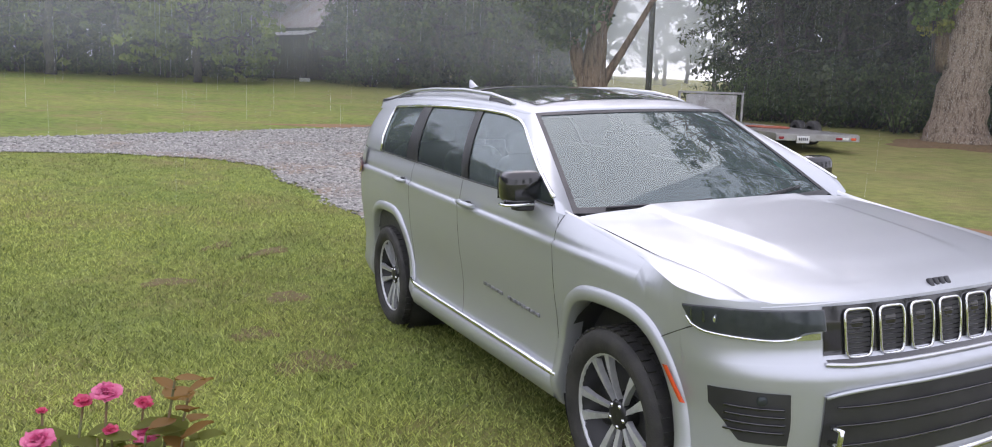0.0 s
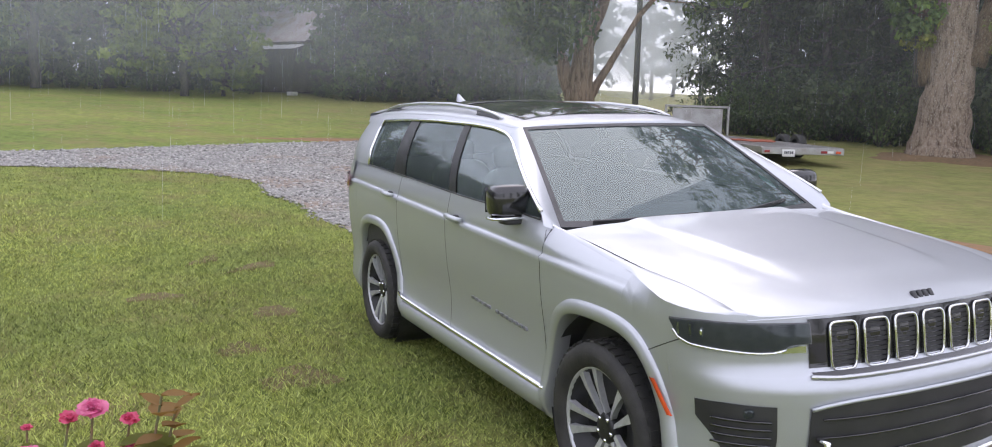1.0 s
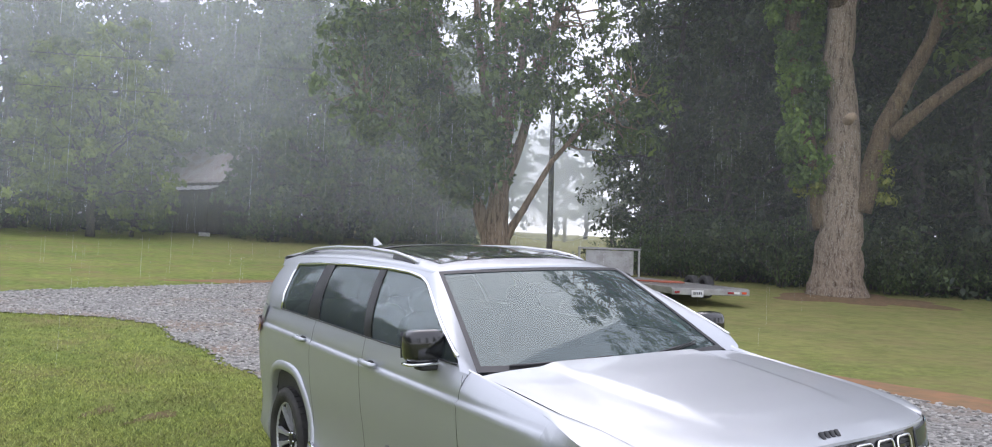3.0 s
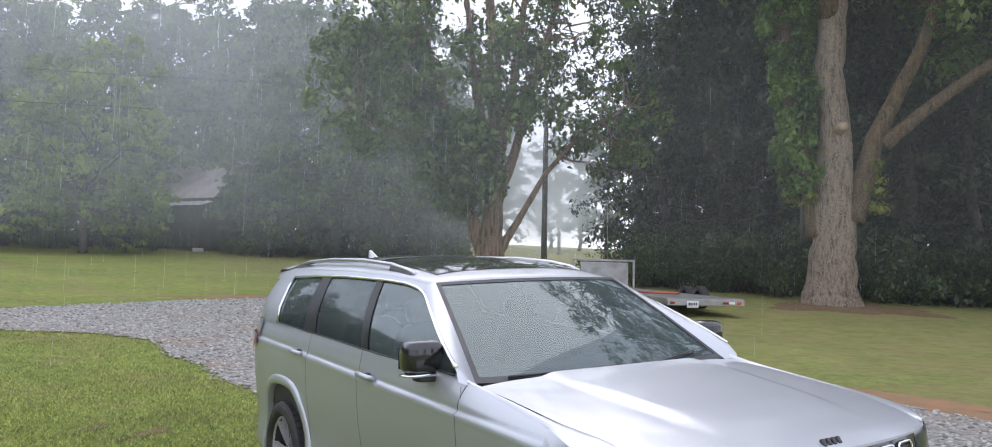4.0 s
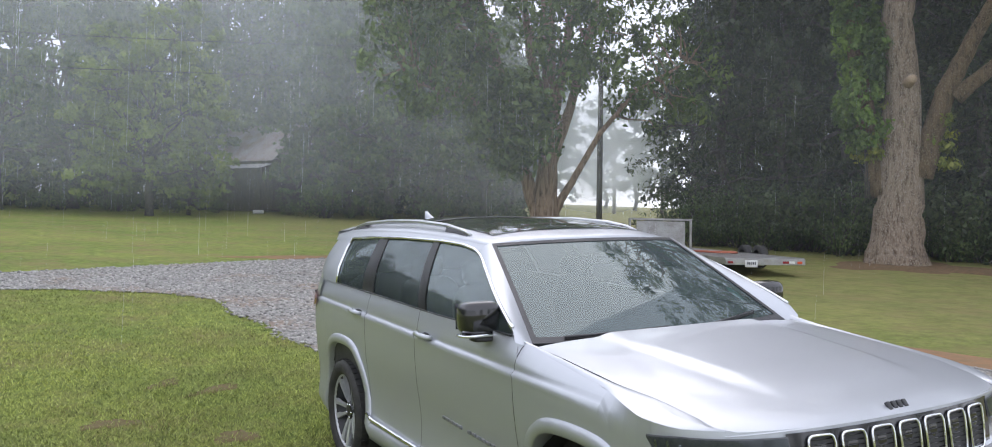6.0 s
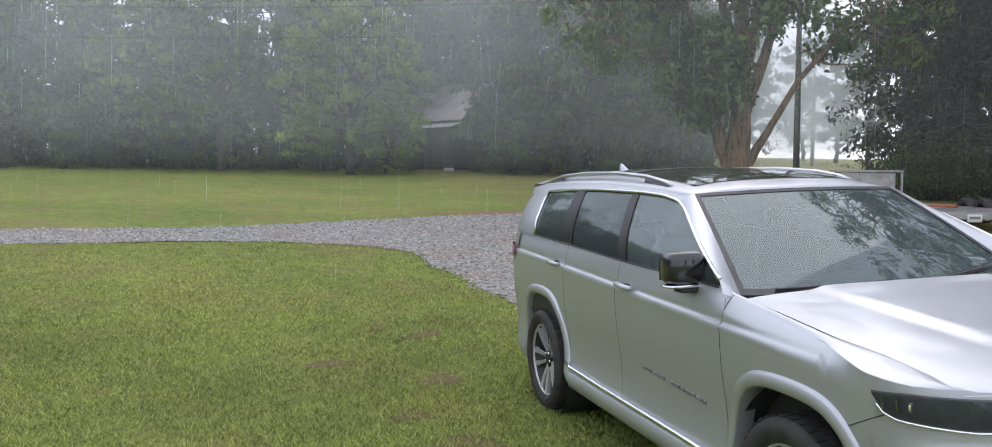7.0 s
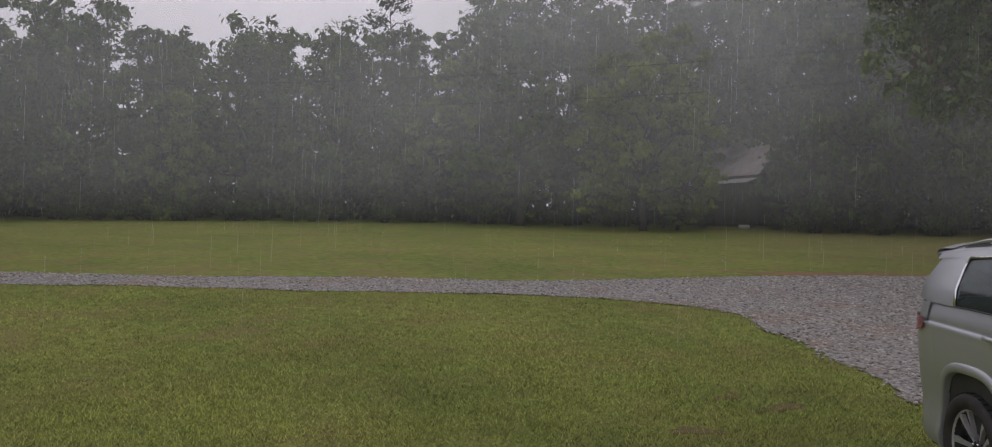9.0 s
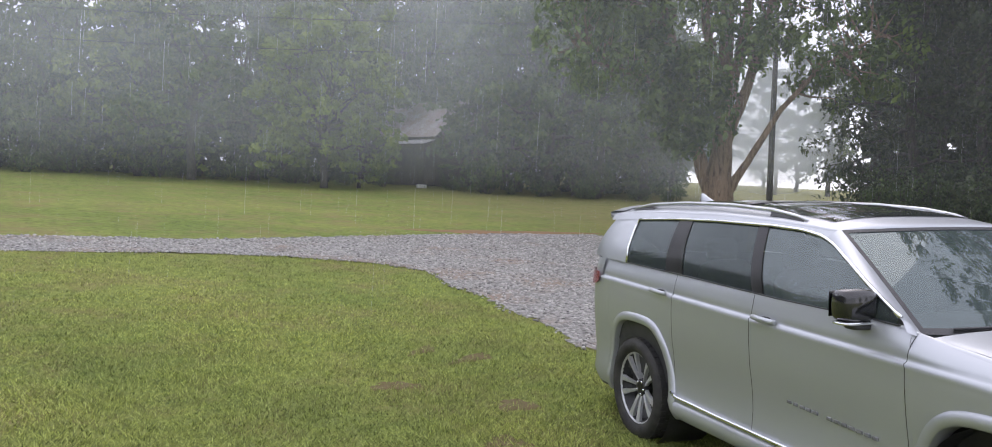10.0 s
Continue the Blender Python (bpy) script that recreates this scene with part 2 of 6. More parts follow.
def lawn_material():
    m, n, l, p = nodes_of("lawn")
    big = ramp_between(n, l, noise_out(n, l, 0.22, 4), (0.175, 0.235, 0.062), (0.26, 0.30, 0.09))
    fine = ramp_between(n, l, noise_out(n, l, 22, 6, 0.75), (0.45, 0.5, 0.35), (1.35, 1.3, 1.1), 0.3, 0.7)
    mul = n.new("ShaderNodeMixRGB")
    mul.blend_type, mul.inputs[0].default_value = "MULTIPLY", 1.0
    l.new(big, mul.inputs[1])
    l.new(fine, mul.inputs[2])
    tuft = n.new("ShaderNodeMixRGB")
    tuft.blend_type, tuft.inputs[0].default_value = "MULTIPLY", 1.0
    l.new(mul.outputs[0], tuft.inputs[1])
    l.new(ramp_between(n, l, noise_out(n, l, 4.5, 8, 0.75), (0.62, 0.66, 0.6), (1.3, 1.28, 1.2), 0.38, 0.62), tuft.inputs[2])
    dry = n.new("ShaderNodeMixRGB")
    l.new(ramp_between(n, l, noise_out(n, l, 0.75, 7, 0.7), (0, 0, 0), (0.95, 0.95, 0.95), 0.46, 0.68), dry.inputs[0])
    l.new(tuft.outputs[0], dry.inputs[1])
    dry.inputs[2].default_value = (0.24, 0.195, 0.08, 1)
    # the grass east of the drive is thinner and drier
    sep, east, thin = n.new("ShaderNodeSeparateXYZ"), n.new("ShaderNodeMapRange"), n.new("ShaderNodeMixRGB")
    tc = n.new("ShaderNodeTexCoord")
    l.new(tc.outputs["Object"], sep.inputs[0])
    l.new(sep.outputs[0], east.inputs[0])
    east.inputs[1].default_value, east.inputs[2].default_value, east.inputs[4].default_value = 4.0, 11.0, 0.55
    l.new(east.outputs[0], thin.inputs[0])
    l.new(dry.outputs[0], thin.inputs[1])
    l.new(ramp_between(n, l, noise_out(n, l, 1.6, 8, 0.75), (0.17, 0.165, 0.06), (0.33, 0.27, 0.13)), thin.inputs[2])
    l.new(thin.outputs[0], p.inputs["Base Color"])
    p.inputs["Roughness"].default_value = 0.85
    p.inputs["Specular IOR Level"].default_value = 0.25
    bump_to(n, l, p, noise_out(n, l, 35, 5, 0.7), 0.8, 0.04)
    return m


def gravel_material():
    m, n, l, p = nodes_of("gravel_bed")
    v = n.new("ShaderNodeTexVoronoi")
    v.inputs["Scale"].default_value = 22
    tc = n.new("ShaderNodeTexCoord")
    l.new(tc.outputs["Object"], v.inputs[0])
    col = ramp_between(n, l, v.outputs["Color"], (0.11, 0.108, 0.10), (0.38, 0.365, 0.34), 0.1, 0.9)
    patch = n.new("ShaderNodeMixRGB")
    l.new(ramp_between(n, l, noise_out(n, l, 0.5, 6), (0, 0, 0), (1, 1, 1), 0.50, 0.70), patch.inputs[0])
    l.new(col, patch.inputs[1])
    patch.inputs[2].default_value = (0.25, 0.165, 0.105, 1)
    l.new(patch.outputs[0], p.inputs["Base Color"])
    p.inputs["Roughness"].default_value = 0.55
    bump_to(n, l, p, v.outputs[0], 1.0, 0.03)
    return m


LAWN, GRAVEL = lawn_material(), gravel_material()


def build_ground():
    def axis(lo, hi, fine_lo, fine_hi, step):
        a = list(np.arange(fine_lo, fine_hi + 1e-6, step))
        d, v = step, fine_hi
        while v < hi:
            d *= 1.35
            v += d
            a.append(min(v, hi))
        d, v = step, fine_lo
        while v > lo:
            d *= 1.35
            v -= d
            a.insert(0, max(v, lo))
        return np.array(a)
    xs, ys = axis(-900, 900, -14, 26, 0.5), axis(-400, 1200, -6, 60, 0.5)
    X, Y = np.meshgrid(xs, ys)
    Yc = np.minimum(Y, 130 + 0 * Y)
    Z = ground_z(np.clip(X, -60, 60), Yc)
    Z = Z - np.where(on_gravel(X, Y) > 0.3, 0.02, 0.0)
    verts = np.stack([X, Y, Z], -1).reshape(-1, 3)
    w = len(xs)
    i = (np.arange(len(ys) - 1)[:, None] * w + np.arange(w - 1)[None]).ravel()
    ob = raw("ground", verts, np.stack([i, i + 1, i + w + 1, i + w], -1), LAWN, smooth=True)
    tagged(ob, "wide mown lawn, green and wet, rising to the woods", "lawn", kind="structure")
    # gravel sheet, cut finely along its ragged edge
    step = 0.14
    gx, gy = np.arange(-26, 9.5, step), np.arange(-9, 22, step)
    GX, GY = np.meshgrid(gx, gy)
    jit = np.random.RandomState(5).uniform(-0.04, 0.04, GX.shape)
    inside = on_gravel(GX + jit, GY - jit) > 0
    h = ground_z(GX, GY) + 0.012
    verts = np.stack([GX + jit, GY - jit, h], -1).reshape(-1, 3)
    w = len(gx)
    ok = inside[:-1, :-1] & inside[1:, :-1] & inside[:-1, 1:] & inside[1:, 1:]
    i = (np.arange(len(gy) - 1)[:, None] * w + np.arange(w - 1)[None])[ok]
    faces = np.stack([i, i + 1, i + w + 1, i + w], -1)
    used = np.unique(faces)
    remap = np.zeros(len(verts), int)
    remap[used] = np.arange(len(used))
    ob = raw("driveway", verts[used], remap[faces], GRAVEL, smooth=True)
    tagged(ob, "grey gravel driveway, wet, with ragged grassy edges", "driveway", kind="structure")


build_ground()

# ---- the car ----
ARCHES = (0.0, 3.15)
# half outline of a wheel opening: (out from the axle, height)
ARCH_EDGE = [(0.0, 0.890), (0.10, 0.888), (0.20, 0.880), (0.27, 0.862), (0.33, 0.825), (0.38, 0.765), (0.425, 0.68), (0.465, 0.56), (0.492, 0.43), (0.505, 0.32), (0.51, 0.27)]
# how wide each opening reaches before and behind its axle, and how high
ARCH_SIZE = ((0.93, 0.93, 0.985), (1.0, 0.90, 1.01))


def half_width(z):
    return curve_at([(0.26, 0.90), (0.33, 0.945), (0.40, 0.962), (0.47, 0.946), (0.60, 0.938), (0.72, 0.950), (0.84, 0.968), (1.00, 0.976), (1.09, 0.974), (1.25, 0.960), (1.4, 0.92)], z)


def nose_depth(z):
    return curve_at([(0.24, 0.40), (0.32, 0.47), (0.45, 0.52), (0.60, 0.545), (0.74, 0.55), (0.80, 0.545), (0.83, 0.475), (0.95, 0.465), (1.03, 0.448), (1.1, 0.42)], z)


def tail_depth(z):
    return curve_at([(0.24, 0.42), (0.40, 0.52), (0.62, 0.55), (0.75, 0.54), (0.80, 0.50), (1.1, 0.49), (1.3, 0.45), (1.45, 0.40)], z)


def nose(a, z, out=0.0):
    """A point of the nose: a runs from 0 at the middle to 1 at the flank (a < 0: the far side)."""
    th = abs(a) * math.pi / 2
    s, c = math.sin(th) ** (2 / 2.6), max(0.0, math.cos(th)) ** (2 / 2.6)
    d = nose_depth(z) + out
    return Vector((math.copysign((half_width(z) + out) * s, -a), -0.38 - d * c, z))


def nose_x(x, z, out=0.0):
    """The nose's point at a given distance from the middle line."""
    s = min(1.0, abs(x) / (half_width(z) + out)) ** 1.3
    c = max(0.0, 1 - s * s) ** 0.5
    return Vector((x, -0.38 - (nose_depth(z) + out) * c ** (2 / 2.6), z))


def tail(a, z, out=0.0):
    th = abs(a) * math.pi / 2
    s, c = math.sin(th) ** (2 / 2.8), max(0.0, math.cos(th)) ** (2 / 2.8)
    return Vector((math.copysign((half_width(z) + out) * s, -a), 3.75 + (tail_depth(z) + out) * c, z))


def crease_z(y):
    return 1.066 + 0.0375 * y


def flank(y, z, out=0.0):
    d = z - crease_z(y)
    out += float(np.interp(d, [-0.25, -0.035, -0.010, 0.0, 0.010, 0.022, 0.12, 0.2], [0.0, 0.004, 0.010, -0.006, -0.012, -0.009, -0.020, -0.024])) * max(0.0, min(1.0, (y + 0.35) / 0.5))
    if y < -0.38:
        d = nose_depth(z) + out
        c = min(1.0, (-0.38 - y) / d) ** 1.3
        return Vector((-(half_width(z) + out) * max(0.0, 1 - c * c) ** (0.5 / 1.3), y, z))
    if y > 3.75:
        d = tail_depth(z) + out
        c = min(1.0, (y - 3.75) / d) ** 1.4
        return Vector((-(half_width(z) + out) * max(0.0, 1 - c * c) ** (0.5 / 1.4), y, z))
    return Vector((-(half_width(z) + out), y, z))


def arch_z(y):
    """The height of the wheel opening's edge, or none."""
    for yc, (fore, aft, high) in zip(ARCHES, ARCH_SIZE):
        u = abs(y - yc) / (fore if y < yc else aft)
        if u < 0.51:
            return curve_at(ARCH_EDGE, u) * high
    return None


def arch_line(yc, size, o):
    """The opening's edge from front foot over the top to the rear foot, pushed out by o."""
    fore, aft, high = size
    pts = [(yc - u * fore, z * high) for u, z in ARCH_EDGE[::-1]] + [(yc + u * aft, z * high) for u, z in ARCH_EDGE[1:]]
    p = np.array(pts)
    t = np.concatenate([[0], np.cumsum(np.hypot(*np.diff(p, axis=0).T))])
    q = np.linspace(0, t[-1], 57)
    p = np.stack([np.interp(q, t, p[:, 0]), np.interp(q, t, p[:, 1])], -1)
    for _ in range(3):
        p[1:-1] = (p[:-2] + 2 * p[1:-1] + p[2:]) / 4
    d = np.gradient(p, axis=0)
    d /= np.linalg.norm(d, axis=1)[:, None]
    return p + np.stack([-d[:, 1], d[:, 0]], -1) * o


def belt_z(y):
    return curve_at([(0.45, 1.215), (0.6, 1.245), (1.5, 1.265), (2.4, 1.305), (3.2, 1.335), (4.3, 1.37)], y)


def hood_z(x, y):
    e = y - nose_x(min(abs(x), 0.93), 1.03).y
    z = curve_at([(0, 1.03), (0.03, 1.048), (0.10, 1.072), (0.28, 1.113), (0.48, 1.142), (0.88, 1.190), (1.28, 1.228), (1.4, 1.235)], e)
    edge = 0.50 - 0.10 * max(0.0, min(1.0, (0.2 - y) / 0.9))
    dome = max(0.0, min(1.0, (edge + 0.05 - abs(x)) / 0.09))
    fade = max(0.0, min(1.0, (e - 0.18) / 0.25))
    return z - 0.018 * (abs(x) / 0.87) ** 4 + 0.016 * dome * dome * (3 - 2 * dome) * fade


def shell_top(y):
    return curve_at([(-0.86, 1.03), (-0.6, 1.04), (-0.45, 1.062), (-0.2, 1.105), (0.0, 1.13), (0.3, 1.172), (0.5, 1.212), (0.6, 1.245)], y) if y < 0.6 else belt_z(y)


def mirror_x(points):
    return [[Vector((-p.x, p.y, p.z)) for p in row] for row in points]


def strip(fn, us, lo, hi, n=4, out=0.0):
    """A patch on a surface: for each u, n steps from lo(u) to hi(u)."""
    return [[fn(u, lo(u) + (hi(u) - lo(u)) * k / n, out) for k in range(n + 1)] for u in us]


def frange(a, b, n):
    return [a + (b - a) * k / n for k in range(n + 1)]


def both(name, make, material, parent, label="", thick=0.0, closed=False, sides=(1, -1)):
    """The same patch on both flanks."""
    obs = []
    for s in sides:
        pts = make if s > 0 else mirror_x(make)
        obs.append(part(name, sheet(pts, closed, thick), material, parent, label))
    return obs


def superbox(c, r, e=0.45, nu=20, nv=12):
    """A box with softly rounded faces."""
    def f(v, e):
        return math.copysign(abs(v) ** e, v)
    bm = bmesh.new()
    rows = []
    for i in range(1, nv):
        th = math.pi * i / nv - math.pi / 2
        rows.append([(c[0] + r[0] * f(math.cos(th), e) * f(math.cos(a), e), c[1] + r[1] * f(math.cos(th), e) * f(math.sin(a), e), c[2] + r[2] * f(math.sin(th), e)) for a in (2 * math.pi * k / nu for k in range(nu))])
    rows = grid_into(bm, rows, True)
    bm.faces.new(rows[0][::-1])
    bm.faces.new(rows[-1])
    bmesh.ops.recalc_face_normals(bm, faces=bm.faces)
    return bm


def build_wheel(car, x, y, side):
    """side: -1 on the near flank, 1 on the far flank. The wheel's outside points along side * x."""
    wheel = part("wheel", lathe([(-0.09 * side, 0.10), (-0.09 * side, 0.25), (0.07 * side, 0.277), (0.095 * side, 0.275), (0.10 * side, 0.268), (0.085 * side, 0.26), (0.0, 0.25), (0.0, 0.10)], 40), RIM_DARK, car, "dark alloy wheel with machined spokes")
    wheel.matrix_basis = pose(x, y, 0.385)
    s = side
    prof = [(-0.12, 0.258), (-0.13, 0.30), (-0.132, 0.345), (-0.115, 0.377), (-0.09, 0.386), (0.09, 0.386), (0.115, 0.377), (0.132, 0.345), (0.13, 0.305), (0.115, 0.281), (0.10, 0.272)]
    tyre = part("tyre", lathe([(a * s, r) for a, r in prof], 56), RUBBER, wheel, "black rubber tyre with moulded tread")
    bm = bmesh.new()
    for k in range(44):
        for lane, off in ((-0.085, 0), (-0.03, 0.5), (0.03, 0), (0.085, 0.5)):
            box_into(bm, (-0.022, -0.017, 0), (0.022, 0.017, 0.008), 0, Matrix.Rotation(2 * math.pi * (k + off) / 44, 4, "X") @ pose(lane, 0, 0.384))
    part("tread", bm, RUBBER, tyre, smooth=False)
    bm = bmesh.new()
    for k in range(10):
        turn = 2 * math.pi * ((k // 2) / 5 + (0.049 if k % 2 else -0.049)) + 0.2
        lean = -0.13 if k % 2 else 0.13
        rows = []
        for r, w, d in ((0.055, 0.009, 0.066), (0.12, 0.011, 0.082), (0.20, 0.016, 0.095), (0.268, 0.024, 0.100)):
            o = lean * (r - 0.055)
            rows.append([Vector((d * s, o - w, r)), Vector(((d - 0.006) * s, o + w, r)), Vector(((d - 0.03) * s, o + w, r)), Vector(((d - 0.03) * s, o - w, r))])
        made = [v for row in grid_into(bm, rows, True) for v in row]
        bmesh.ops.transform(bm, matrix=Matrix.Rotation(turn, 4, "X"), verts=made)
    bmesh.ops.recalc_face_normals(bm, faces=bm.faces)
    part("spoke_set", bm, RIM_BRIGHT, wheel, "machined silver split spokes", smooth=False)
    part("hub_cap", lathe([(0.0, 0.075), (0.06 * s, 0.07), (0.075 * s, 0.06), (0.078 * s, 0.035), (0.075 * s, 0.001)], 24), RIM_DARK, wheel)
    part("rim_lip", lathe([(0.085 * s, 0.262), (0.102 * s, 0.266), (0.106 * s, 0.272), (0.10 * s, 0.281)], 48), RIM_BRIGHT, wheel, "bright rim lip")
    for k in range(5):
        a = 2 * math.pi * k / 5 + 0.8
        nut = lathe([(0.05 * s, 0.011), (0.080 * s, 0.010), (0.083 * s, 0.004)], 6)
        bmesh.ops.translate(nut, verts=nut.verts, vec=(0, 0.052 * math.cos(a), 0.052 * math.sin(a)))
        part("wheel_nut", nut, CHROME, wheel)
    part("brake_disc", lathe([(-0.03 * s, 0.06), (-0.03 * s, 0.17), (-0.05 * s, 0.17)], 32), RIM_DARK, wheel)
    part("inner_plate", lathe([(-0.06 * s, 0.02), (-0.06 * s, 0.255), (-0.09 * s, 0.258)], 32), BLACK_TRIM, wheel)


def glass_patch(y0, y1, z0, z1, n=10):
    """Side glass between two slanted ends, on the cabin's side surface."""
    rows = []
    for k in range(n + 1):
        f = k / n
        row = []
        for j in range(7):
            g = j / 6
            y = (y0[0] + (y0[1] - y0[0]) * g) * (1 - f) + (y1[0] + (y1[1] - y1[0]) * g) * f
            row.append(cabin(y, z0(y) + (z1(y) - z0(y)) * g))
        rows.append(row)
    return rows


def roof_edge_z(y):
    return curve_at([(0.45, 1.19), (1.33, 1.655), (1.5, 1.675), (1.8, 1.70), (2.39, 1.727), (3.2, 1.735), (3.9, 1.722), (4.25, 1.70)], y)


def roof_mid_z(y):
    return curve_at([(1.20, 1.686), (1.3, 1.709), (1.6, 1.762), (2.0, 1.803), (2.6, 1.829), (3.2, 1.832), (3.8, 1.810), (4.25, 1.772)], y)


def roof_half(y):
    return curve_at([(1.2, 0.655), (1.33, 0.672), (1.8, 0.705), (2.6, 0.72), (3.6, 0.71), (4.25, 0.66)], y)


def cabin(y, z, out=0.0):
    """The cabin's side, leaning in from the belt to the roof's edge."""
    b, t = belt_z(y), max(roof_edge_z(max(y, 1.33)), belt_z(y) + 0.05)
    f = (z - b) / (t - b)
    top = roof_half(max(y, 1.33))
    low = 0.93 if y < 3.6 else 0.93 - 0.16 * ((y - 3.6) / 0.7) ** 2
    return Vector((-(low + (top - low) * (f ** 1.5 if f > 0 else f) + out), y, z))


def win_top_z(y):
    """The upper edge of the side glass: up the screen pillar, then along under the roof."""
    return curve_at([(0.56, 1.27), (0.80, 1.385), (1.05, 1.50), (1.25, 1.585), (1.40, 1.632), (1.55, 1.658), (1.8, 1.676), (2.4, 1.693), (3.0, 1.693), (3.5, 1.678), (4.2, 1.66)], y)


def roof(x, y):
    w = roof_half(y)
    u = min(1.0, abs(x) / w)
    m, e = roof_mid_z(y), roof_edge_z(y)
    return Vector((x, y, m - (m - e) * (0.35 * u ** 2 + 0.65 * u ** 5)))


def build_car():
    car = empty("car", LEAN, "large silver sport utility car, wet with rain, parked half on grass", "car")
    # lower shell, flank by flank, with its wheel openings
    ys = sorted(set([round(v, 4) for v in frange(-0.86, 4.24, 60)] + [round(yc + a * k, 4) for yc, z in zip(ARCHES, ARCH_SIZE) for k in (-z[0], z[1]) for a in (0, 0.1, 0.2, 0.27, 0.33, 0.38, 0.425, 0.465, 0.492, 0.505, 0.5099, 0.5101)]))

    def flank_rows(y_lo, y_hi):
        rows = []
        for y in sorted({y_lo, y_hi} | {v for v in ys if y_lo < v < y_hi}):
            a = arch_z(y)
            lo, top = (a if a else 0.30), shell_top(y)
            row = []
            zc = crease_z(y)
            if top - zc > 0.04 and zc - lo > 0.06:
                zs = frange(lo, zc - 0.035, 9) + [zc - 0.010, zc, zc + 0.010, zc + 0.022] + frange(zc + 0.022, top, 4)[1:]
            else:
                zs = frange(lo, top, 17)
            while len(zs) < 18:
                zs.append(top)
            for z in zs:
                p = flank(y, z)
                if y < 0.75:
                    f = max(0.0, 1 - (top - z) / 0.10)
                    p.x += 0.055 * f * f * max(0.0, min(1.0, (0.75 - y) / 0.3)) * max(0.0, min(1.0, (y + 0.45) / 0.3))
                row.append(p)
            rows.append(row)
        return rows

    both("front_fender", flank_rows(-0.50, 0.50), PAINT, car)
    both("front_door", flank_rows(0.505, 1.70), PAINT, car)
    both("rear_door", flank_rows(1.706, 2.61), PAINT, car)
    both("rear_quarter", flank_rows(2.616, 4.0), PAINT, car)
    # nose shell
    a_s = [k / 40 for k in range(-40, 41)]
    def face_rows(z0, z1, n, amax=1.0, out=0.0):
        return [[nose(a * amax, z0 + (z1 - z0) * k / n, out) for k in range(n + 1)] for a in a_s]
    part("front_bumper", sheet(face_rows(0.28, 0.90, 22, 0.92)), PAINT, car, "silver front bumper")
    rows = []
    for a in a_s:
        top = max(1.032, shell_top(nose(a * 0.92, 1.03).y) + 0.002) if abs(a) > 0.55 else 1.032
        rows.append([nose(a * 0.92, 0.895 + (top - 0.895) * k / 8, -0.002) for k in range(9)])
    part("nose_panel", sheet(rows), PAINT, car)
    part("tailgate", sheet([[tail(k / 20, 0.30 + 1.05 * j / 14) for j in range(15)] for k in range(-20, 21)]), PAINT, car)
    # hood
    rows = []
    for k in range(-44, 45):
        u = k / 44
        row = []
        front = nose_x(0.79 * u, 1.03).y - 0.004
        for j in range(30):
            x = u * (0.79 + 0.072 * min(1.0, 2.2 * j / 29))
            y = front + (0.46 - 0.05 * (1 - u * u) - front) * j / 29
            row.append(Vector((x, y, hood_z(x, y))))
        rows.append(row)
    part("hood", sheet(rows), PAINT, car, "silver hood with raised centre, beaded with rain")
    for s in (-1, 1):
        rows = []
        for j in range(30):
            y = -0.70 + 1.32 * j / 29
            p = flank(y, shell_top(y))
            out = Vector((s * (-p.x - 0.055 * max(0.0, min(1.0, (0.75 - y) / 0.3)) * max(0.0, min(1.0, (y + 0.45) / 0.3))), y, shell_top(y)))
            edge = 0.79 + 0.072 * max(0.0, min(1.0, 2.2 * (y + 0.66) / 1.12))
            inn = Vector((s * min(edge + 0.004, abs(out.x) - 0.004), y, max(1.03, hood_z(min(edge, abs(out.x) - 0.008), y)) - 0.002))
            rows.append([out + (inn - out) * f + Vector((0, 0, 0.010 * math.sin(math.pi * f))) for f in (0, 0.33, 0.66, 1)])
        part("fender_top", sheet(rows), PAINT, car)
    part("engine_cover", box((-0.80, -0.55, 0.5), (0.80, 0.5, 0.98)), BLACK_TRIM, car, smooth=False)
    # flares round the wheel openings
    for yc, size in zip(ARCHES, ARCH_SIZE):
        lines = [(arch_line(yc, size, o), lift) for o, lift in ((-0.004, -0.07), (0.0, 0.012), (0.006, 0.020), (0.046, 0.024), (0.052, 0.018), (0.060, 0.017), (0.068, 0.0))]
        rows = [[flank(max(-0.85, line[k][0]), max(0.26, line[k][1]), lift) for line, lift in lines] for k in range(57)]
        both("wheel_arch_flare", rows, PAINT, car)
        for s in (-1, 1):
            part("wheel_well", lathe([(s * 0.55, 0.10), (s * 0.55, 0.475), (s * 0.93, 0.475)], 32), BLACK_TRIM, car).location = (0, yc, 0.415)
    # sills with a bright strip
    both("sill", [[Vector((-x, y, z)) for x, z in ((0.80, 0.26), (0.90, 0.27), (0.962, 0.30), (0.974, 0.35), (0.972, 0.395), (0.955, 0.41))] for y in frange(0.50, 2.60, 12)], PAINT, car)
    for s in (-1, 1):
        part("sill_strip", tube([(s * 0.966, y, z) for y, z in ((0.475, 0.425), (1.0, 0.430), (2.0, 0.436), (2.55, 0.445), (2.62, 0.47))], 0.015, 8), CHROME, car, "bright strip along the sill")
    part("underbody", box((-0.86, -0.6, 0.24), (0.86, 4.0, 0.45), 0.03), BLACK_TRIM, car, smooth=False)
    # cabin sides
    zt = win_top_z
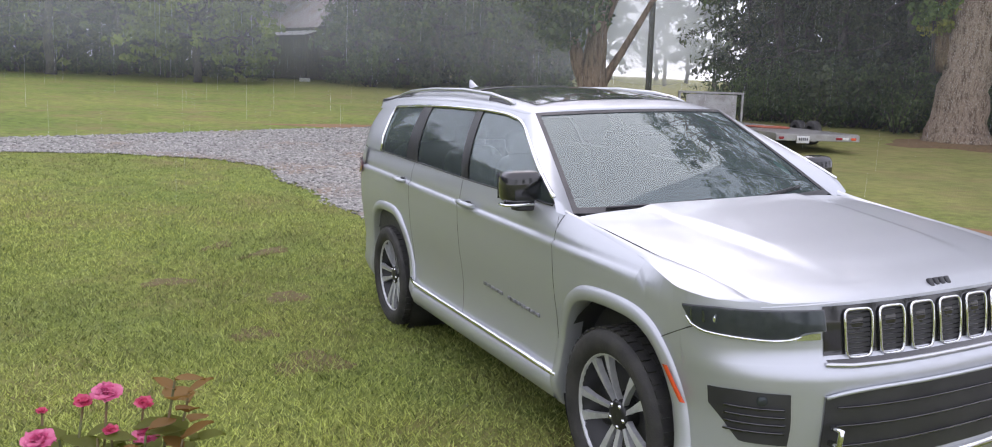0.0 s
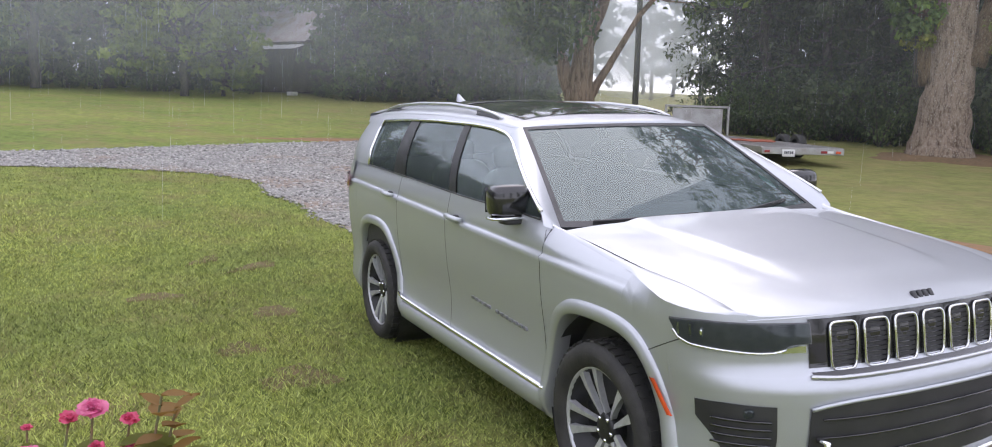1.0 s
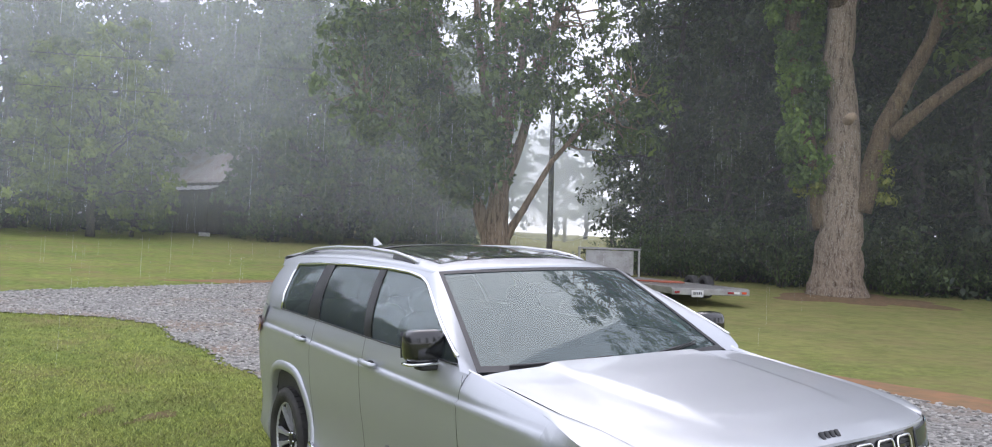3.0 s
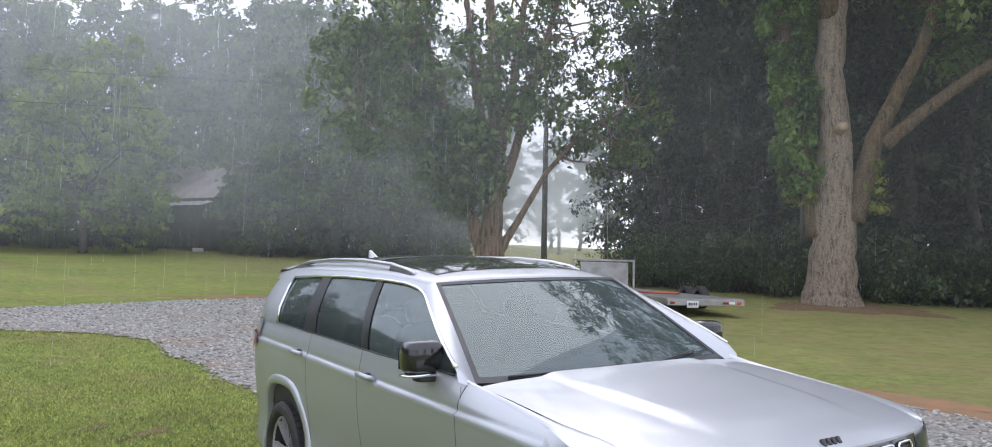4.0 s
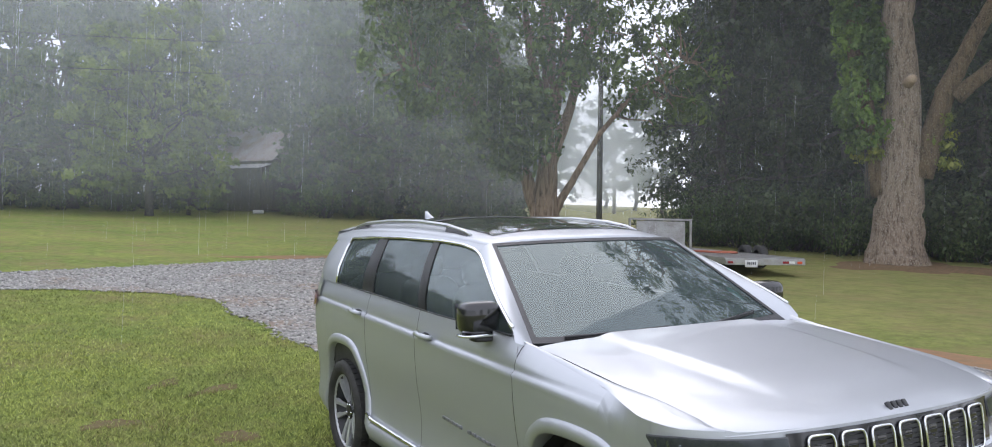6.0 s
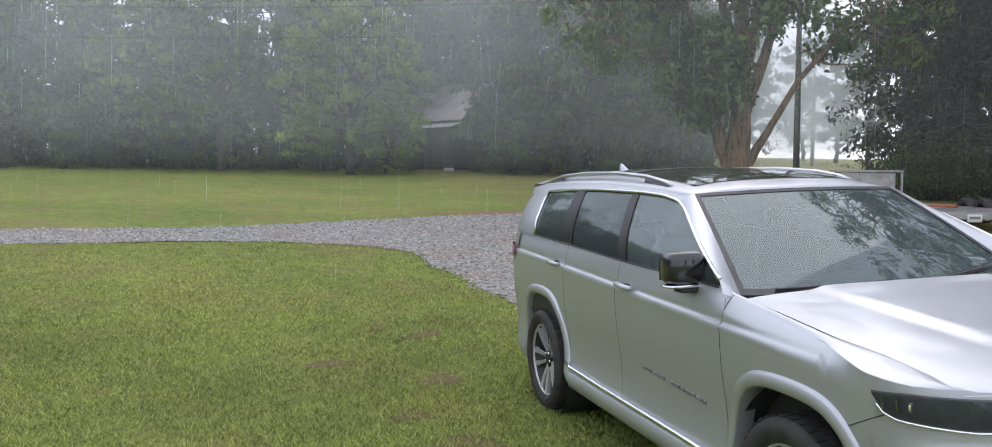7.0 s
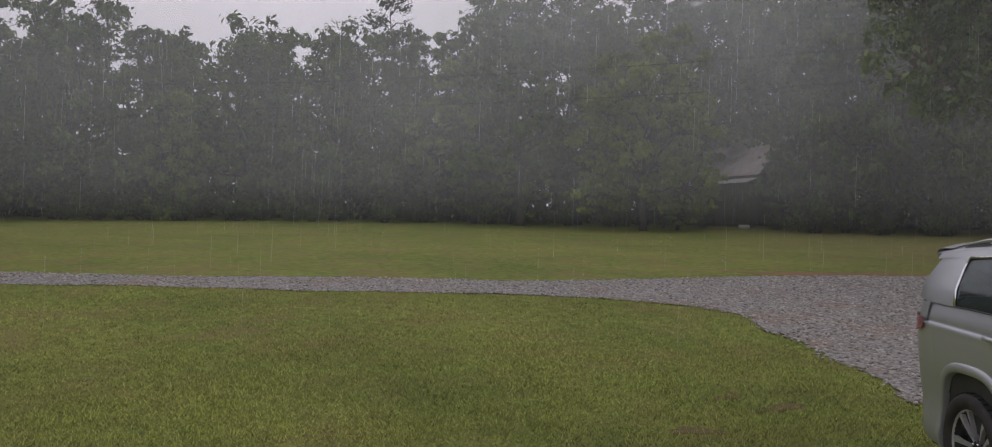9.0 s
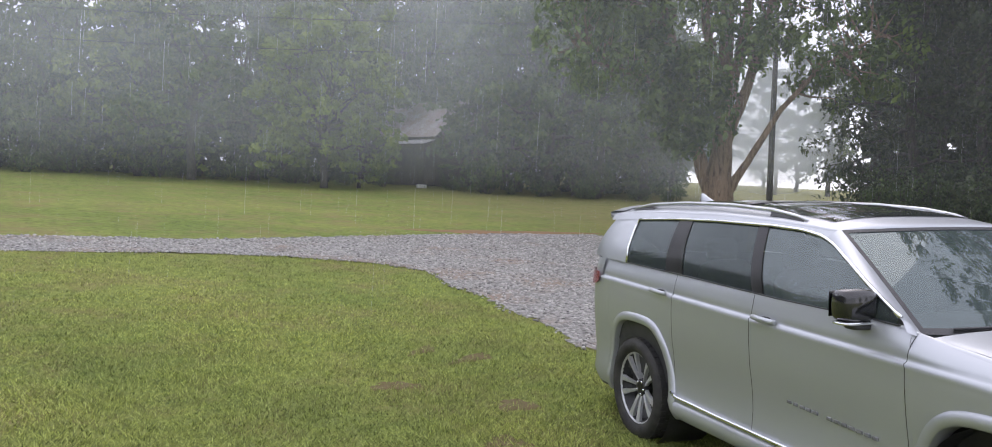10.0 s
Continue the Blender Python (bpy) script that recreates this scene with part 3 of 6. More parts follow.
    both("roof_side_rail", strip(lambda y, z, o: cabin(y, z, o), frange(1.26, 4.10, 44), lambda y: max(belt_z(y) - 0.01, zt(y)), lambda y: max(belt_z(y) + 0.02, roof_edge_z(y) + 0.0 if y > 1.33 else zt(y) + 0.052), 4, 0.004), PAINT, car)
    both("rear_pillar", glass_patch((3.38, 3.52), (4.16, 3.99), lambda y: belt_z(y) - 0.005, lambda y: win_top_z(y) + 0.005), PAINT, car)
    panes = (("front_door_glass", (0.60, 0.60), (1.63, 1.85), DOOR_GLASS), ("rear_door_glass", (1.74, 1.945), (2.54, 2.70), DARK_GLASS), ("quarter_glass", (2.78, 2.88), (3.38, 3.52), DARK_GLASS))
    for s in (1, -1):
        for name, y0, y1, mat in panes:
            pts = [[p + Vector((0.006, 0, 0)) for p in row] for row in glass_patch(y0, y1, belt_z, zt, 22)]
            part(name, sheet(pts if s > 0 else mirror_x(pts)), mat, car, "tinted side window wet with rain").visible_shadow = False
        for name, y0, y1 in (("centre_pillar", (1.63, 1.85), (1.74, 1.945)), ("rear_door_pillar", (2.54, 2.70), (2.78, 2.88))):
            pts = glass_patch(y0, y1, belt_z, zt, 2)
            part(name, sheet(pts if s > 0 else mirror_x(pts)), PILLAR, car, "gloss black window pillar")
        top = [cabin(y, zt(y), 0.004) for y in frange(0.58, 3.50, 50)] + [cabin(3.47, 1.60, 0.004), cabin(3.42, 1.45, 0.004), cabin(3.38, belt_z(3.38), 0.004)]
        low = [cabin(y, belt_z(y), 0.004) for y in frange(0.58, 3.38, 16)]
        for name, line, r in (("window_trim_upper", top, 0.011), ("window_trim_lower", low, 0.005)):
            part(name, tube([Vector((p.x * s, p.y, p.z)) for p in line], r, 6), CHROME if r > 0.01 else BLACK_TRIM, car, "bright window surround" if r > 0.01 else "black window seal")
        # crease: a dark shut line at the shoulder
        part("door_seam", tube([Vector((s * (flank(0.5025, z).x + 0.004), 0.5025 + 0.10 * max(0, 1.0 - z) * 0, z)) for z in frange(0.42, 1.20, 8)], 0.0022, 6), NAME_GREY, car)
        for y0 in (1.703, 2.613):
            part("door_seam", tube([Vector((s * (flank(y0, z).x + 0.004), y0, z)) for z in frange(0.9 if y0 > 2 else 0.42, belt_z(y0), 8)], 0.0016, 6), NAME_GREY, car)
        part("bumper_seam", tube([Vector((s * p.x, p.y, p.z)) for p in (flank(-0.36 - 0.19 * f, 0.845 + 0.095 * f, -0.001) for f in frange(0, 1, 6))], 0.0025, 6), BLACK_TRIM, car)
        # handles
        for y0 in (1.56, 2.79):
            h = part("door_handle", tube([Vector((s * p.x, p.y, p.z)) for p in (flank(y0 - 0.10, 1.132 + 0.027 * (y0 - 1.56), 0.012), flank(y0 - 0.08, 1.134 + 0.027 * (y0 - 1.56), 0.038), flank(y0, 1.138 + 0.027 * (y0 - 1.56), 0.045), flank(y0 + 0.08, 1.142 + 0.027 * (y0 - 1.56), 0.038), flank(y0 + 0.10, 1.142 + 0.027 * (y0 - 1.56), 0.012))], [0.013, 0.016, 0.017, 0.016, 0.013], 10), PAINT, car, "silver grab handle")
            part("handle_recess", superbox((s * 0.953, y0, 1.12 + 0.027 * (y0 - 1.56)), (0.012, 0.075, 0.035), 0.8), BLACK_TRIM, h)
    # roof, glass, rails, fin
    rows = []
    for y in frange(1.20, 4.22, 40):
        w = roof_half(y)
        rows.append([roof(w * k / 16, y + (0.10 * (k / 16) ** 2 if y < 1.5 else 0) * (1.5 - y) / 0.3) for k in range(-16, 17)])
    part("roof", sheet(rows, thick=0.03), PAINT, car, "silver roof")
    rows = [[roof(0.56 * k / 10, y) + Vector((0, 0, 0.004)) for k in range(-10, 11)] for y in frange(1.46, 3.3, 20)]
    part("sunroof", sheet(rows), plain("roof_glass", (0.01, 0.011, 0.012), (0.016, 0.017, 0.018), 0.06, coat=1.0), car, "dark glass sunroof wet with rain")
    part("sunroof_bar", sheet([[roof(0.56 * k / 10, y) + Vector((0, 0, 0.008)) for k in range(-10, 11)] for y in (2.40, 2.48)]), BLACK_TRIM, car)
    for s in (-1, 1):
        line = [(1.62, 0.004), (1.72, 0.018), (1.95, 0.032), (2.4, 0.038), (3.0, 0.040), (3.5, 0.034), (3.74, 0.018), (3.82, 0.002)]
        pts = [roof(s * 0.628, y) + Vector((0, 0, dz)) for y, dz in line]
        rail = part("roof_rail", tube(pts, [0.010, 0.014, 0.015, 0.015, 0.015, 0.015, 0.013, 0.01], 8), RAIL, car, "satin silver roof rail")
        for a, b in ((1.63, 1.95), (3.45, 3.80)):
            part("rail_foot", sheet([[roof(s * (0.628 + dx), y) + Vector((0, 0, dz)) for dx, dz in ((-0.02, 0.0), (-0.012, h), (0.012, h), (0.02, 0.0))] for y, h in ((a, 0.004), (a * 0.6 + b * 0.4, 0.022), (b, 0.028 if a < 2 else 0.006))]), BLACK_TRIM, rail)
    rows = []
    for f, w, h in ((0, 0.006, 0.004), (0.35, 0.018, 0.03), (0.65, 0.022, 0.058), (0.85, 0.020, 0.082), (0.97, 0.012, 0.086), (1.0, 0.006, 0.03)):
        y = 3.56 + 0.22 * f
        z = roof_mid_z(y)
        rows.append([(-w * 1.3, y, z - 0.004), (-w, y, z + h * 0.5), (-w * 0.4, y, z + h), (w * 0.4, y, z + h), (w, y, z + h * 0.5), (w * 1.3, y, z - 0.004)])
    part("roof_fin", sheet(rows), PAINT, car, "silver shark-fin aerial")
    part("spoiler", sheet([[roof(0.64 * k / 8, 4.0) + Vector((0, dy, dz)) for dy, dz in ((0, 0.01), (0.2, 0.008), (0.27, -0.008), (0.2, -0.05), (0.05, -0.05))] for k in range(-8, 9)]), PAINT, car)
    part("rear_glass", sheet([[Vector((0.72 * k / 8 * (1 - 0.1 * f), 4.20 - 0.16 * f - 0.06 * (k / 8) ** 2, 1.34 + 0.37 * f)) for f in frange(0, 1, 4)] for k in range(-8, 9)]), DARK_GLASS, car)
    part("headliner", sheet([[roof(roof_half(y) * 0.96 * k / 8, y) - Vector((0, 0, 0.045)) for k in range(-8, 9)] for y in frange(1.28, 4.0, 12)]), CABIN, car)
    # windscreen
    def screen(u, f, out=0.0):
        x = (0.842 + (0.652 - 0.842) * f) * u
        y = (0.44 + 0.10 * u * u) + (1.205 + 0.10 * u * u - 0.44 - 0.10 * u * u) * f
        z = 1.185 + 0.012 * (u * u) + (1.680 - 0.028 * u * u - 1.185) * f + 0.009 * math.sin(math.pi * f)
        return Vector((x, y - out, z + out))
    part("windscreen", sheet([[screen(u, f) for f in frange(0, 1, 14)] for u in frange(-1, 1, 28)]), SCREEN_GLASS, car, "windscreen reflecting trees and sky, spotted with rain").visible_shadow = False
    for s in (-1, 1):
        rows = []
        for f in frange(-0.06, 1.0, 20):
            a = screen(s, f)
            y_c = 0.57 + (1.345 - 0.57) * f
            z_b = win_top_z(max(0.57, y_c)) if f >= 0 else 1.27 + 0.9 * f
            b = cabin(y_c, z_b, 0.006)
            b = Vector((-s * b.x, b.y, b.z))
            m = (a + b) / 2 + Vector((s * 0.012, -0.010, 0.010))
            rows.append([a + Vector((0, 0, 0.006)), (a + m) / 2 + Vector((s * 0.004, -0.004, 0.006)), m, (m + b) / 2 + Vector((s * 0.006, 0, 0.003)), b])
        part("screen_pillar", sheet(rows), PAINT, car)
    frit = [[screen(u, f, 0.003) for f in (0.0, 0.05)] for u in frange(-1, 1, 20)]
    part("screen_border", sheet(frit), BLACK_TRIM, car)
    for s in (-1, 1):
        part("screen_border", sheet([[screen(s * u, f, 0.003) for u in (0.965, 1.0)] for f in frange(0, 1, 10)]), BLACK_TRIM, car)
    part("screen_border", sheet([[screen(u, f, 0.003) for f in (0.965, 1.0)] for u in frange(-1, 1, 20)]), BLACK_TRIM, car)
    part("cowl", sheet([[Vector((0.80 * u, y, z - 0.02 * u * u)) for y, z in ((0.36, 1.165), (0.45, 1.178), (0.55, 1.195))] for u in frange(-1, 1, 12)]), BLACK_TRIM, car, "black cowl panel")
    for u0, u1 in ((-0.80, -0.06), (0.12, 0.78)):
        w = part("wiper", tube([screen(u0 + (u1 - u0) * f, 0.030 + 0.075 * f * (1 if u0 > 0 else 0.5), 0.012) for f in frange(0, 1, 8)], [0.008, 0.008, 0.007, 0.007, 0.006, 0.006, 0.005, 0.005, 0.004], 6), BLACK_TRIM, car, "black windscreen wiper")
        part("wiper_blade", tube([screen(u0 + (u1 - u0) * f, 0.022 + 0.075 * f * (1 if u0 > 0 else 0.5), 0.004) for f in frange(0, 1, 8)], 0.005, 5), RUBBER, w)
    part("toll_sticker", sheet([[screen(0.86 + 0.035 * math.cos(a) * r, 0.30 + 0.075 * math.sin(a) * r, -0.004) for a in frange(0, 2 * math.pi, 16)] for r in (0.01, 1)]), TEAL, car, "round teal windscreen sticker")
    # mirrors
    for s in (-1, 1):
        m = part("door_mirror", superbox((s * 0.992, 0.815, 1.312), (0.104, 0.072, 0.085), 0.5), BLACK_GLOSS, car, "gloss black door mirror")
        part("mirror_strip", superbox((s * 0.985, 0.80, 1.228), (0.125, 0.06, 0.010), 0.5), CHROME, m, "bright strip under the mirror")
        part("mirror_foot", superbox((s * 0.955, 0.80, 1.208), (0.085, 0.05, 0.016), 0.5), BLACK_TRIM, m)
        part("mirror_glass", sheet([[(s * (0.992 + 0.09 * u), 0.892, 1.315 + 0.065 * v) for u in (-1, 1)] for v in (-1, 1)]), CHROME, m)
    # lamps
    for s in (1, -1):
        def lamp_lo(a): return curve_at([(0.35, 0.930), (0.40, 0.928), (0.45, 0.907), (0.52, 0.905), (0.80, 0.925), (0.86, 0.945), (0.905, 1.0)], a)
        def lamp_hi(a): return curve_at([(0.35, 1.008), (0.75, 1.016), (0.905, 1.008)], a)
        def at_nose(a, z, o): return nose(a * s, z, o)
        lamp = part("headlight", sheet(strip(at_nose, frange(0.335, 0.905, 24), lamp_lo, lamp_hi, 6, 0.004)), plain("lamp_housing", (0.10, 0.10, 0.11), (0.16, 0.16, 0.17), 0.4, scale=30), car, "dark smoked headlight")
        part("lens", sheet(strip(at_nose, frange(0.338, 0.90, 24), lambda a: lamp_lo(a) + 0.004, lambda a: lamp_hi(a) - 0.004, 6, 0.009)), LENS, lamp)
        for a0 in (0.86, 0.80):
            part("lamp_chip", sheet(strip(at_nose, [a0 - 0.012, a0], lambda a: 0.952, lambda a: 0.995, 2, 0.007)), CHROME, lamp)
        part("projector", superbox(nose(0.74 * s, 0.968, -0.004), (0.016, 0.010, 0.020), 0.8), CHROME, lamp)
        part("lamp_strip", tube([nose(a * s, lamp_lo(a) - 0.004, 0.008) for a in frange(0.42, 0.88, 20)], 0.0055, 6), CHROME, lamp, "bright strip under the headlight")
        part("lamp_wedge", sheet(strip(at_nose, frange(0.355, 0.46, 4), lambda a: 0.902, lambda a: 0.926 - 0.2 * max(0, a - 0.38), 2, 0.010)), CHROME, lamp, "bright wedge at the lamp's inner end")
        # side marker on the front flare
        pts = [[flank(-0.40 - 0.09 * f + dy, 0.748 - 0.125 * f, 0.032 if abs(dy) < 0.01 else 0.026) for dy in (-0.016, -0.008, 0.008, 0.016)] for f in frange(0, 1, 6)]
        part("side_marker", sheet(pts if s > 0 else mirror_x(pts)), ORANGE_LENS, car, "orange-red side reflector")
        # lower side pocket
        def pk_lo(a): return curve_at([(0.50, 0.52), (0.68, 0.525), (0.83, 0.66)], a)
        def pk_hi(a): return curve_at([(0.50, 0.718), (0.70, 0.722), (0.83, 0.716)], a)
        pocket = part("bumper_pocket", sheet(strip(at_nose, frange(0.50, 0.82, 14), pk_lo, pk_hi, 6, 0.004)), BLACK_TRIM, car, "black meshed bumper pocket")
        for z in (0.57, 0.60, 0.63, 0.66):
            part("pocket_slat", tube([nose(a * s, z, 0.010) for a in frange(0.52, 0.75, 8)], 0.005, 4), BLACK_GLOSS, pocket)
        part("fog_lamp", superbox(nose(0.60 * s, 0.690, 0.006), (0.022, 0.014, 0.018), 0.8), LENS, pocket)
        part("tow_hook", tube([nose_x(-s * 0.60, 0.60, 0.02), nose_x(-s * 0.60, 0.60, 0.06), nose_x(-s * 0.60, 0.55, 0.06), nose_x(-s * 0.60, 0.54, 0.02)], 0.012, 8), CHROME, car)
        # rear lamp
        tl = [[tail(a * s, z, 0.020) for z in frange(lo, hi, 3)] for a, lo, hi in ((0.45, 1.13, 1.25), (0.6, 1.13, 1.25), (0.72, 1.13, 1.25), (0.80, 1.13, 1.25), (0.88, 1.125, 1.245), (0.95, 1.14, 1.240), (0.99, 1.16, 1.235))]
        part("tail_lamp", sheet(tl), RED_LENS, car, "red tail lamp")
        rl = [[tail(a * s, z, 0.006) for z in (0.52, 0.56)] for a in frange(0.5, 0.8, 5)]
        part("rear_strip", sheet(rl), CHROME, car)
    # grille: a dark band with seven framed slots
    grille = part("grille", sheet([[nose_x(0.585 * k / 24, z, 0.003) for z in frange(0.812, 1.018, 8)] for k in range(-24, 25)]), BLACK_GLOSS, car, "black seven-slot grille")
    def slot_outline(x0, w, out, z0=0.83, z1=1.004, taper=0.90):
        pts = []
        for k in range(24):
            a = 2 * math.pi * k / 24
            u = math.copysign(abs(math.cos(a)) ** 0.35, math.cos(a))
            v = math.copysign(abs(math.sin(a)) ** 0.35, math.sin(a))
            f = (v + 1) / 2
            pts.append(nose_x(x0 + w * u * (taper + (1 - taper) * f), z0 + (z1 - z0) * f, out))
        return pts
    for k in range(7):
        x0 = -0.45 + 0.15 * k
        ring = slot_outline(x0, 0.060, 0.012)
        slot = part("grille_slot", tube(ring + ring[:1], 0.006, 6, cap=False), CHROME, grille, "bright slot surround")
        inner = slot_outline(x0, 0.056, 0.006)
        mid = sum(inner, Vector()) / len(inner)
        part("slot_mesh", sheet([[mid] * len(inner + inner[:1]), inner + inner[:1]]), BLACK_TRIM, slot)
        bm = bmesh.new()
        for j in range(9):
            z = 0.845 + 0.018 * j
            tube_into(bm, [nose_x(x0 - 0.049, z, 0.008), nose_x(x0 + 0.049, z, 0.008)], 0.0025, 4)
        part("mesh_bar_set", bm, BLACK_GLOSS, slot)
    part("chin_strip", tube([nose_x(x, 0.812 + 0.05 * max(0, abs(x) - 0.5), 0.006) for x in frange(-0.60, 0.60, 24)], 0.010, 6), RAIL, car)
    # lower intake
    intake = part("lower_intake", sheet([[nose_x(x, lo + (hi - lo) * k / 5, 0.006) for k in range(6)] for x, lo, hi in [(0.62 * j / 16, 0.44 + 0.05 * abs(j / 16) ** 4, 0.735 - 0.03 * abs(j / 16) ** 6) for j in range(-16, 17)]]), BLACK_TRIM, car, "black lower air intake")
    part("intake_rim", tube([nose_x(x, 0.738 - 0.03 * abs(x / 0.62) ** 6, 0.010) for x in frange(-0.62, 0.62, 28)], 0.008, 6), PAINT, intake)
    for z in (0.52, 0.60, 0.67):
        part("intake_slat", tube([nose_x(x, z, 0.012) for x in frange(-0.58, 0.58, 16)], 0.004, 6), BLACK_GLOSS, intake)
    part("skid_strip", tube([nose_x(x, 0.40 + 0.05 * abs(x / 0.7) ** 3, 0.010) for x in frange(-0.72, 0.72, 20)], 0.016, 8), CHROME, car, "bright lower bumper strip")
    # maker's marks as plain bars
    for k in range(4):
        x = -0.040 + 0.031 * k
        p = Vector((x, nose_x(x, 1.03).y + 0.035, 1.054))
        part("badge_bar", box((-0.011, -0.006, -0.016 if k else -0.02), (0.011, 0.008, 0.016), 0.004, Matrix.Translation(p) @ pose(0, 0, 0, -35)), BLACK_TRIM, car)
    for k in range(13):
        if k == 5:
            continue
        y0 = 1.355 - 0.054 * k
        for s in (-1, 1):
            part("nameplate_bar", box((s * 0.948 - 0.006, y0 - 0.019, 0.655 + 0.046 * (y0 - 0.7)), (s * 0.948 + 0.006, y0 + 0.019, 0.674 + 0.046 * (y0 - 0.7)), 0.002), NAME_GREY, car)
    # cabin inside
    both("door_trim", [[flank(y, z, -0.03) for z in frange(0.5, belt_z(y) - 0.005, 5)] for y in frange(0.6, 4.1, 24)], CABIN, car)
    both("pillar_trim", [[p + Vector((0.025, 0, 0)) for p in row] for row in glass_patch((3.40, 3.51), (4.18, 3.98), belt_z, win_top_z)], CABIN, car)
    both("roof_trim", strip(lambda y, z, o: cabin(y, z, o), frange(1.36, 4.05, 32), lambda y: max(belt_z(y) - 0.01, zt(y)), lambda y: max(belt_z(y) + 0.02, roof_edge_z(y) if y > 1.33 else zt(y) + 0.05), 3, -0.015), CABIN, car)
    inside = part("dashboard", superbox((0, 0.80, 1.10), (0.74, 0.28, 0.13), 0.5), CABIN, car, "dark dashboard")
    part("steering_wheel", tube([Vector((0.38 + 0.19 * math.cos(a), 1.08 + 0.075 * math.sin(a), 1.20 + 0.17 * math.sin(a))) for a in frange(0, 2 * math.pi, 28)], 0.017, 8), CABIN, car, "dark steering wheel")
    part("wheel_boss", superbox((0.38, 1.07, 1.20), (0.075, 0.03, 0.07), 0.7), CABIN, car)
    for x in (-0.38, 0.38):
        for y in (1.55, 2.45):
            seat = part("seat", superbox((x, y, 0.72), (0.25, 0.27, 0.12), 0.5), SEAT_CLOTH, car)
            back = superbox((0, 0, 0.33), (0.24, 0.08, 0.33), 0.5)
            bmesh.ops.transform(back, matrix=pose(x, y + 0.25, 0.75, -14), verts=back.verts)
            part("backrest", back, SEAT_CLOTH, seat)
            part("headrest", superbox((x, y + 0.44, 1.46), (0.13, 0.05, 0.085), 0.6), SEAT_CLOTH, seat)
    part("cabin_floor", box((-0.88, 0.5, 0.44), (0.88, 4.0, 0.50)), CABIN, car, smooth=False)
    part("rear_view_mirror", superbox((0, 1.17, 1.56), (0.12, 0.02, 0.035), 0.6), BLACK_GLOSS, car)
    for x, y, s in ((-0.855, 0, -1), (-0.855, ARCHES[1], -1), (0.855, 0, 1), (0.855, ARCHES[1], 1)):
        build_wheel(car, x, y, s)
    return car


build_car()

# ---- plants ----
BARK = bark_material("brown_bark", (0.11, 0.070, 0.045), (0.37, 0.255, 0.17), (0.48, 0.36, 0.26))
MOSSY = bark_material("mossy_bark", (0.11, 0.070, 0.044), (0.37, 0.275, 0.20), (0.62, 0.54, 0.45))
MOSS_LIMB = bark_material("moss_brown_bark", (0.06, 0.04, 0.022), (0.19, 0.125, 0.065), (0.33, 0.26, 0.17))
DARK_BARK = plain("dark_bark", (0.055, 0.05, 0.045), (0.12, 0.11, 0.10), 0.9, bump=0.6, bscale=10, stretch=(2, 2, 0.5))
LEAF_WOOD = leaf_material("woodland_leaf", (0.062, 0.105, 0.048), (0.13, 0.19, 0.075))
LEAF_LIGHT = leaf_material("sunny_leaf", (0.13, 0.19, 0.045), (0.24, 0.31, 0.08))
# cedar foliage; also colours the dark backing that stands for woodland shade
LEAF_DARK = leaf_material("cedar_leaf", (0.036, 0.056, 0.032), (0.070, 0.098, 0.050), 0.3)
LEAF_OAK = leaf_material("oak_leaf", (0.068, 0.115, 0.036), (0.15, 0.22, 0.062))
LEAF_IVY = leaf_material("ivy_leaf", (0.08, 0.15, 0.03), (0.17, 0.27, 0.055))
PINE = leaf_material("pine_needle", (0.022, 0.04, 0.018), (0.045, 0.07, 0.028), 0.2)


def leaf_cloud(rng, centres, spread, per, size, flat=0.75, shell=0.3):
    """Small pointed leaves scattered round centres, facing out and up; each a bent pair of triangles."""
    c = np.repeat(np.asarray(centres, float), per, axis=0)
    spread = np.repeat(np.broadcast_to(np.asarray(spread, float), (len(centres),)), per)
    n = len(c)
    out = rng.normal(size=(n, 3))
    out /= np.linalg.norm(out, axis=1)[:, None]
    off = out * (spread * rng.uniform(shell, 1.0, n))[:, None]
    off[:, 2] *= flat
    p = c + off
    face = out + np.array([0, 0, 0.55]) + rng.normal(size=(n, 3)) * 0.5
    face /= np.linalg.norm(face, axis=1)[:, None]
    a = np.cross(face, rng.normal(size=(n, 3)))
    a /= np.linalg.norm(a, axis=1)[:, None]
    a[:, 2] -= 0.35
    b = np.cross(face, a)
    s = (size * rng.uniform(0.6, 1.3, n))[:, None]
    up = face * s * -0.22
    v = np.stack([p - a * s, p + b * s * 0.5 - up, p + a * s + up, p - b * s * 0.5 - up], 1).reshape(-1, 3)
    f = np.arange(n * 4).reshape(-1, 4)
    return v, f


def wander(rng, a, b, n=5, amount=0.08):
    a, b = np.asarray(a, float), np.asarray(b, float)
    pts = [a + (b - a) * k / n for k in range(n + 1)]
    length = np.linalg.norm(b - a)
    return [p + (rng.normal(size=3) * amount * length / n if 0 < k < n else 0) for k, p in enumerate(pts)]


